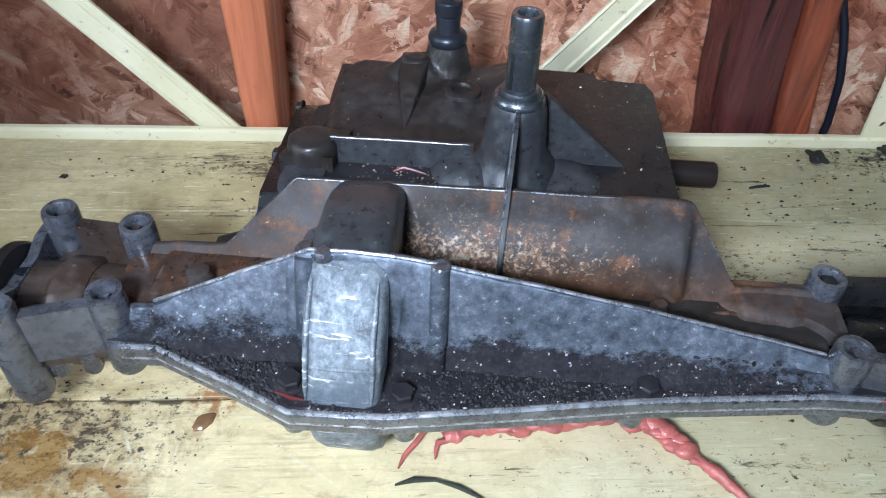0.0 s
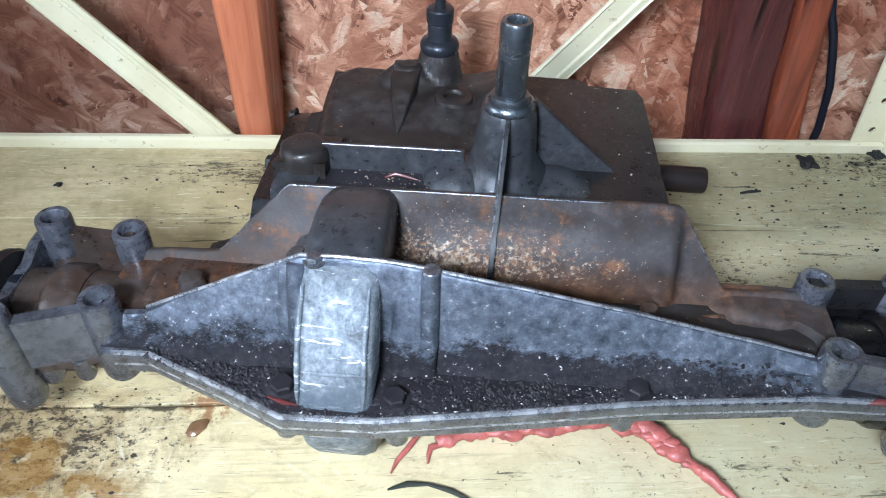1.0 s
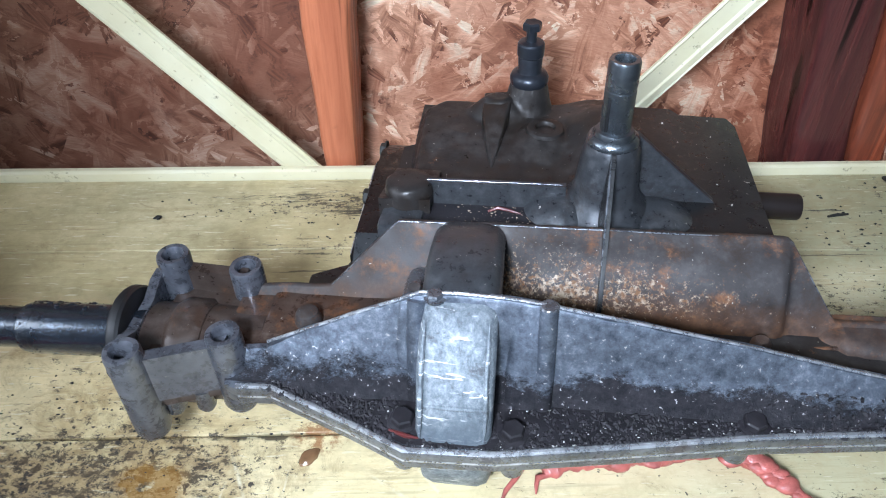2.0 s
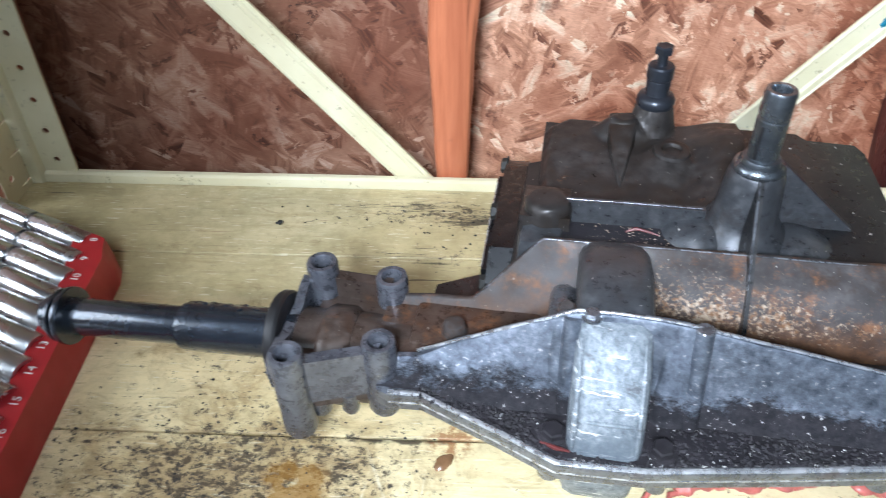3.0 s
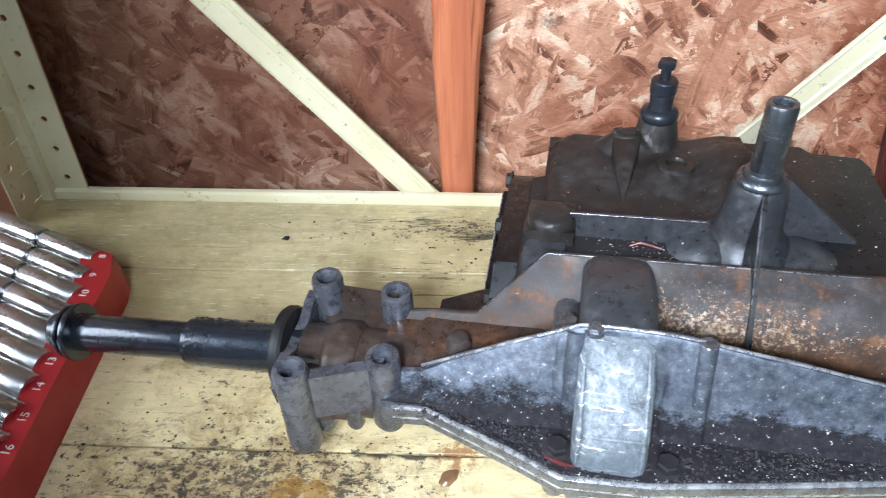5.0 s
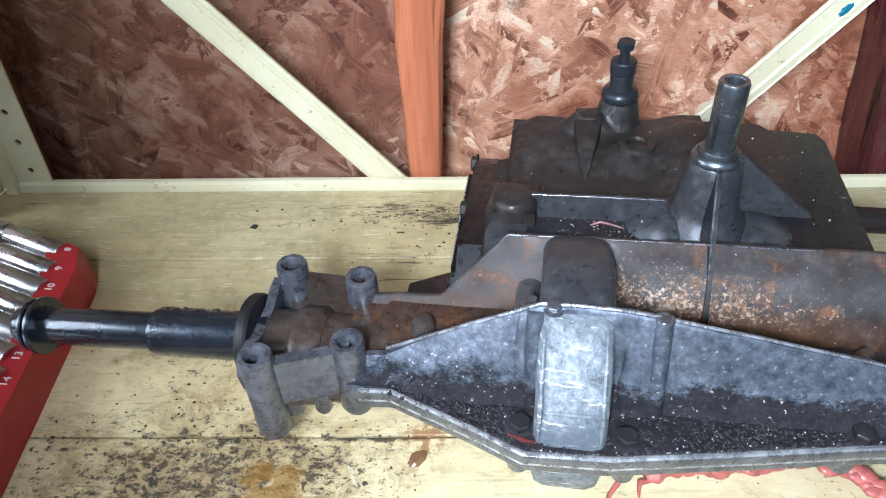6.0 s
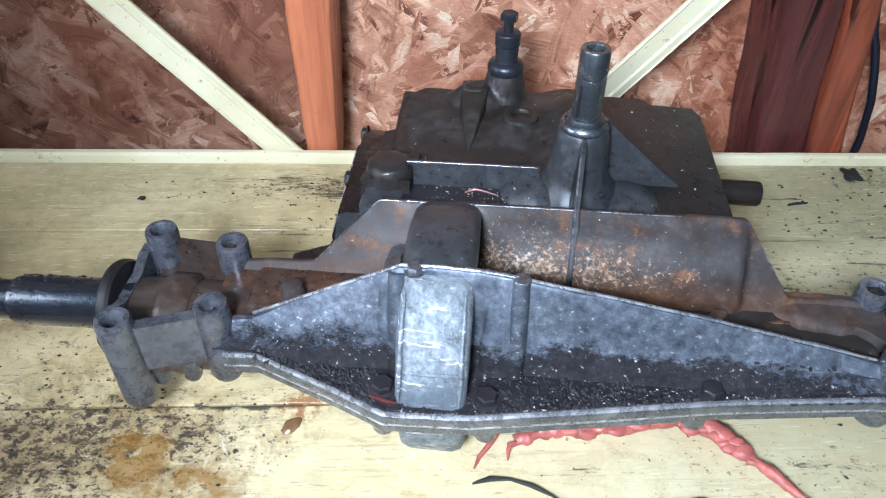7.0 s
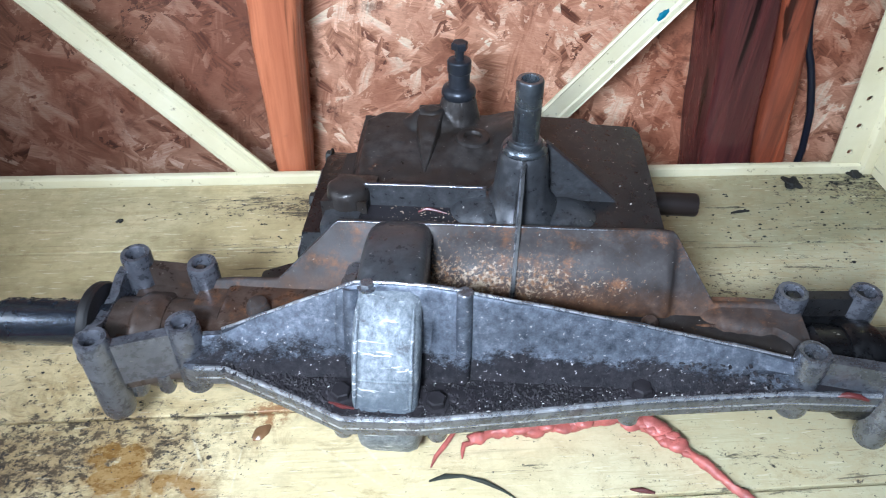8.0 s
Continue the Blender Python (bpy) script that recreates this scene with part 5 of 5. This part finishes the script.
zones = [((-0.27, 0.24), 0.07, 0.025, 190), ((-0.16, 0.285), 0.05, 0.028, 110), ((-0.10, 0.48), 0.07, 0.016, 40), ((0.30, 0.44), 0.09, 0.05, 160), ((0.42, 0.515), 0.035, 0.010, 110), ((0.25, 0.25), 0.05, 0.03, 60), ((-0.24, 0.33), 0.05, 0.03, 40)]
for (cx, cy), sx, sy, count in zones:
    for k in range(count):
        x, y = rng.gauss(cx, sx), rng.gauss(cy, sy)
        if not (0.16 < y < 0.520 and -0.33 < x < 0.44):
            continue
        s, a = rng.uniform(0.0004, 0.0013) * (2 if rng.random() < 0.06 else 1), rng.uniform(0, 6.28)
        ring = [bm.verts.new((x + s * rng.uniform(0.7, 1.8) * math.cos(a + i * 1.2566), y + s * rng.uniform(0.6, 1.1) * math.sin(a + i * 1.2566), -0.0003)) for i in range(5)]
        tip = bm.verts.new((x, y, 0.0003 + s * 0.5))
        for i in range(5):
            bm.faces.new((ring[i], ring[(i + 1) % 5], tip))
tagged(part("shelf_grit", bm, M_CRUMB, None, "", 20), "scattered black grit on the cream shelf", "grit", kind="stuff")

# ---- socket tray ----
tray = thing("socket_tray", "red plastic socket tray with white size numbers, on the shelf", "socket tray")
outline = [(-0.3295, 0.130), (-0.3405, 0.404), (-0.3440, 0.4175), (-0.3530, 0.4290), (-0.3660, 0.4350), (-0.4600, 0.4735), (-0.4700, 0.4720), (-0.5060, 0.4600), (-0.5100, 0.3900), (-0.5600, 0.3700), (-0.5600, 0.130)]
# floor coloured black: the shade between the sockets is put into it
part("base", prism([(x - (0.010 if x > -0.37 else 0.0), y) for x, y in outline], 0.0, 0.0080, 0.002), M_SEAL, tray, "floor of the tray, blackened for the shaded gaps between sockets")
strip = [(-0.3305, 0.132), (-0.3412, 0.403), (-0.3446, 0.4165), (-0.3530, 0.4280), (-0.3660, 0.4340), (-0.3750, 0.4270), (-0.3655, 0.380), (-0.3590, 0.300), (-0.3500, 0.132)]
part("label_strip", soften(loft([[(x - k * (0.0055 if x > -0.348 else 0.0), y - k * (0.004 if y > 0.41 else 0.0), z) for x, y in strip] for z, k in ((0.0, 0.0), (0.010, 0.12), (0.0258, 1.0))]), 0.0022, 3), M_RED, tray)


def lettering(text, size, m, material, parent):
    """Raised characters in the built-in font, as a mesh."""
    data = bpy.data.curves.new("text", 'FONT')
    data.body, data.size, data.extrude = text, size, 0.00025
    data.align_x, data.align_y = 'CENTER', 'CENTER'
    holder = new("size_number", data)
    me = bpy.data.meshes.new_from_object(holder.evaluated_get(bpy.context.evaluated_depsgraph_get()))
    bpy.data.objects.remove(holder)
    bpy.data.curves.remove(data)
    me.transform(m)
    me.materials.clear()
    me.materials.append(material)
    ob = new("size_number", me)
    ob.parent = parent
    return ob


SIZES = [("8", 0.4218, 0.0088, 1), ("9", 0.4018, 0.0088, 1), ("10", 0.3830, 0.0090, 1), ("11", 0.3630, 0.0094, 2), ("12", 0.3430, 0.0096, 2), ("13", 0.3226, 0.0098, 0), ("14", 0.3028, 0.0102, 0), ("15", 0.2808, 0.0106, 0), ("16", 0.2589, 0.0110, 0), ("17", 0.2350, 0.0116, 0), ("18", 0.2100, 0.0122, 0), ("19", 0.1840, 0.0126, 0)]
DIRECTION = Vector((-0.920, 0.385, 0.05)).normalized()
for text, y, r, kind in SIZES:
    x = -0.3594 + (0.4218 - y) * 0.0777
    if text not in ("11", "12", "19"):
        lettering(text, 0.0074, pose(x, y, 0.0260, 0, 0, 84), M_WHITE, tray)
    r *= 0.97
    start = Vector((x - 0.0062, y + 0.0014, 0.0112 + r))
    turn = DIRECTION.to_track_quat('Z', 'Y').to_matrix().to_4x4()
    m = Matrix.Translation(start) @ turn
    if kind:
        n1 = 0.050
        prof = [(r * 0.60, 0.008), (r * 0.62, 0.0), (r * 0.92, 0.0), (r, 0.0015), (r, n1 - 0.002), (r * 0.93, n1)]
        bm = lathe(prof + [(r * 0.55, n1), (r * 0.55, n1 + 0.003), (r * 0.95, n1 + 0.003), (r, n1 + 0.005), (r, n1 + 0.049), (r * 0.92, n1 + 0.051)], 26, m)
    else:
        prof = [(r * 0.60, 0.008), (r * 0.62, 0.0), (r * 0.92, 0.0), (r, 0.0015), (r, 0.030), (r * 0.985, 0.031), (r * 0.985, 0.034), (r, 0.035), (r, 0.108), (r * 0.92, 0.110)]
        bm = lathe(prof, 26, m)
    tagged(part("socket", bm, M_CHROME), "polished chrome deep socket lying in the red tray", "socket", "sockets in the tray")
for k, (x, y) in enumerate(((-0.4770, 0.4530), (-0.4725, 0.4300), (-0.4680, 0.4075), (-0.4640, 0.3850))):
    m = Matrix.Translation((x, y, 0.018)) @ DIRECTION.to_track_quat('Z', 'Y').to_matrix().to_4x4()
    prof = [(0.0062, 0.0, 0), (0.0078, 0.001, 1), (0.0078, 0.009, 1), (0.0068, 0.010, 0), (0.0068, 0.013, 0), (0.0078, 0.014, 1), (0.0078, 0.022, 1), (0.0062, 0.023, 0)]
    bm = loft([[((r - knurl * 0.00035 * (i % 4 // 2)) * math.cos(math.pi * i / 24), (r - knurl * 0.00035 * (i % 4 // 2)) * math.sin(math.pi * i / 24), h) for i in range(48)] for r, h, knurl in prof])
    bm.transform(m)
    tagged(part("bit_adapter", bm, M_CHROME), "small knurled chrome adapter in the red tray", "adapter", "adapters in the tray")
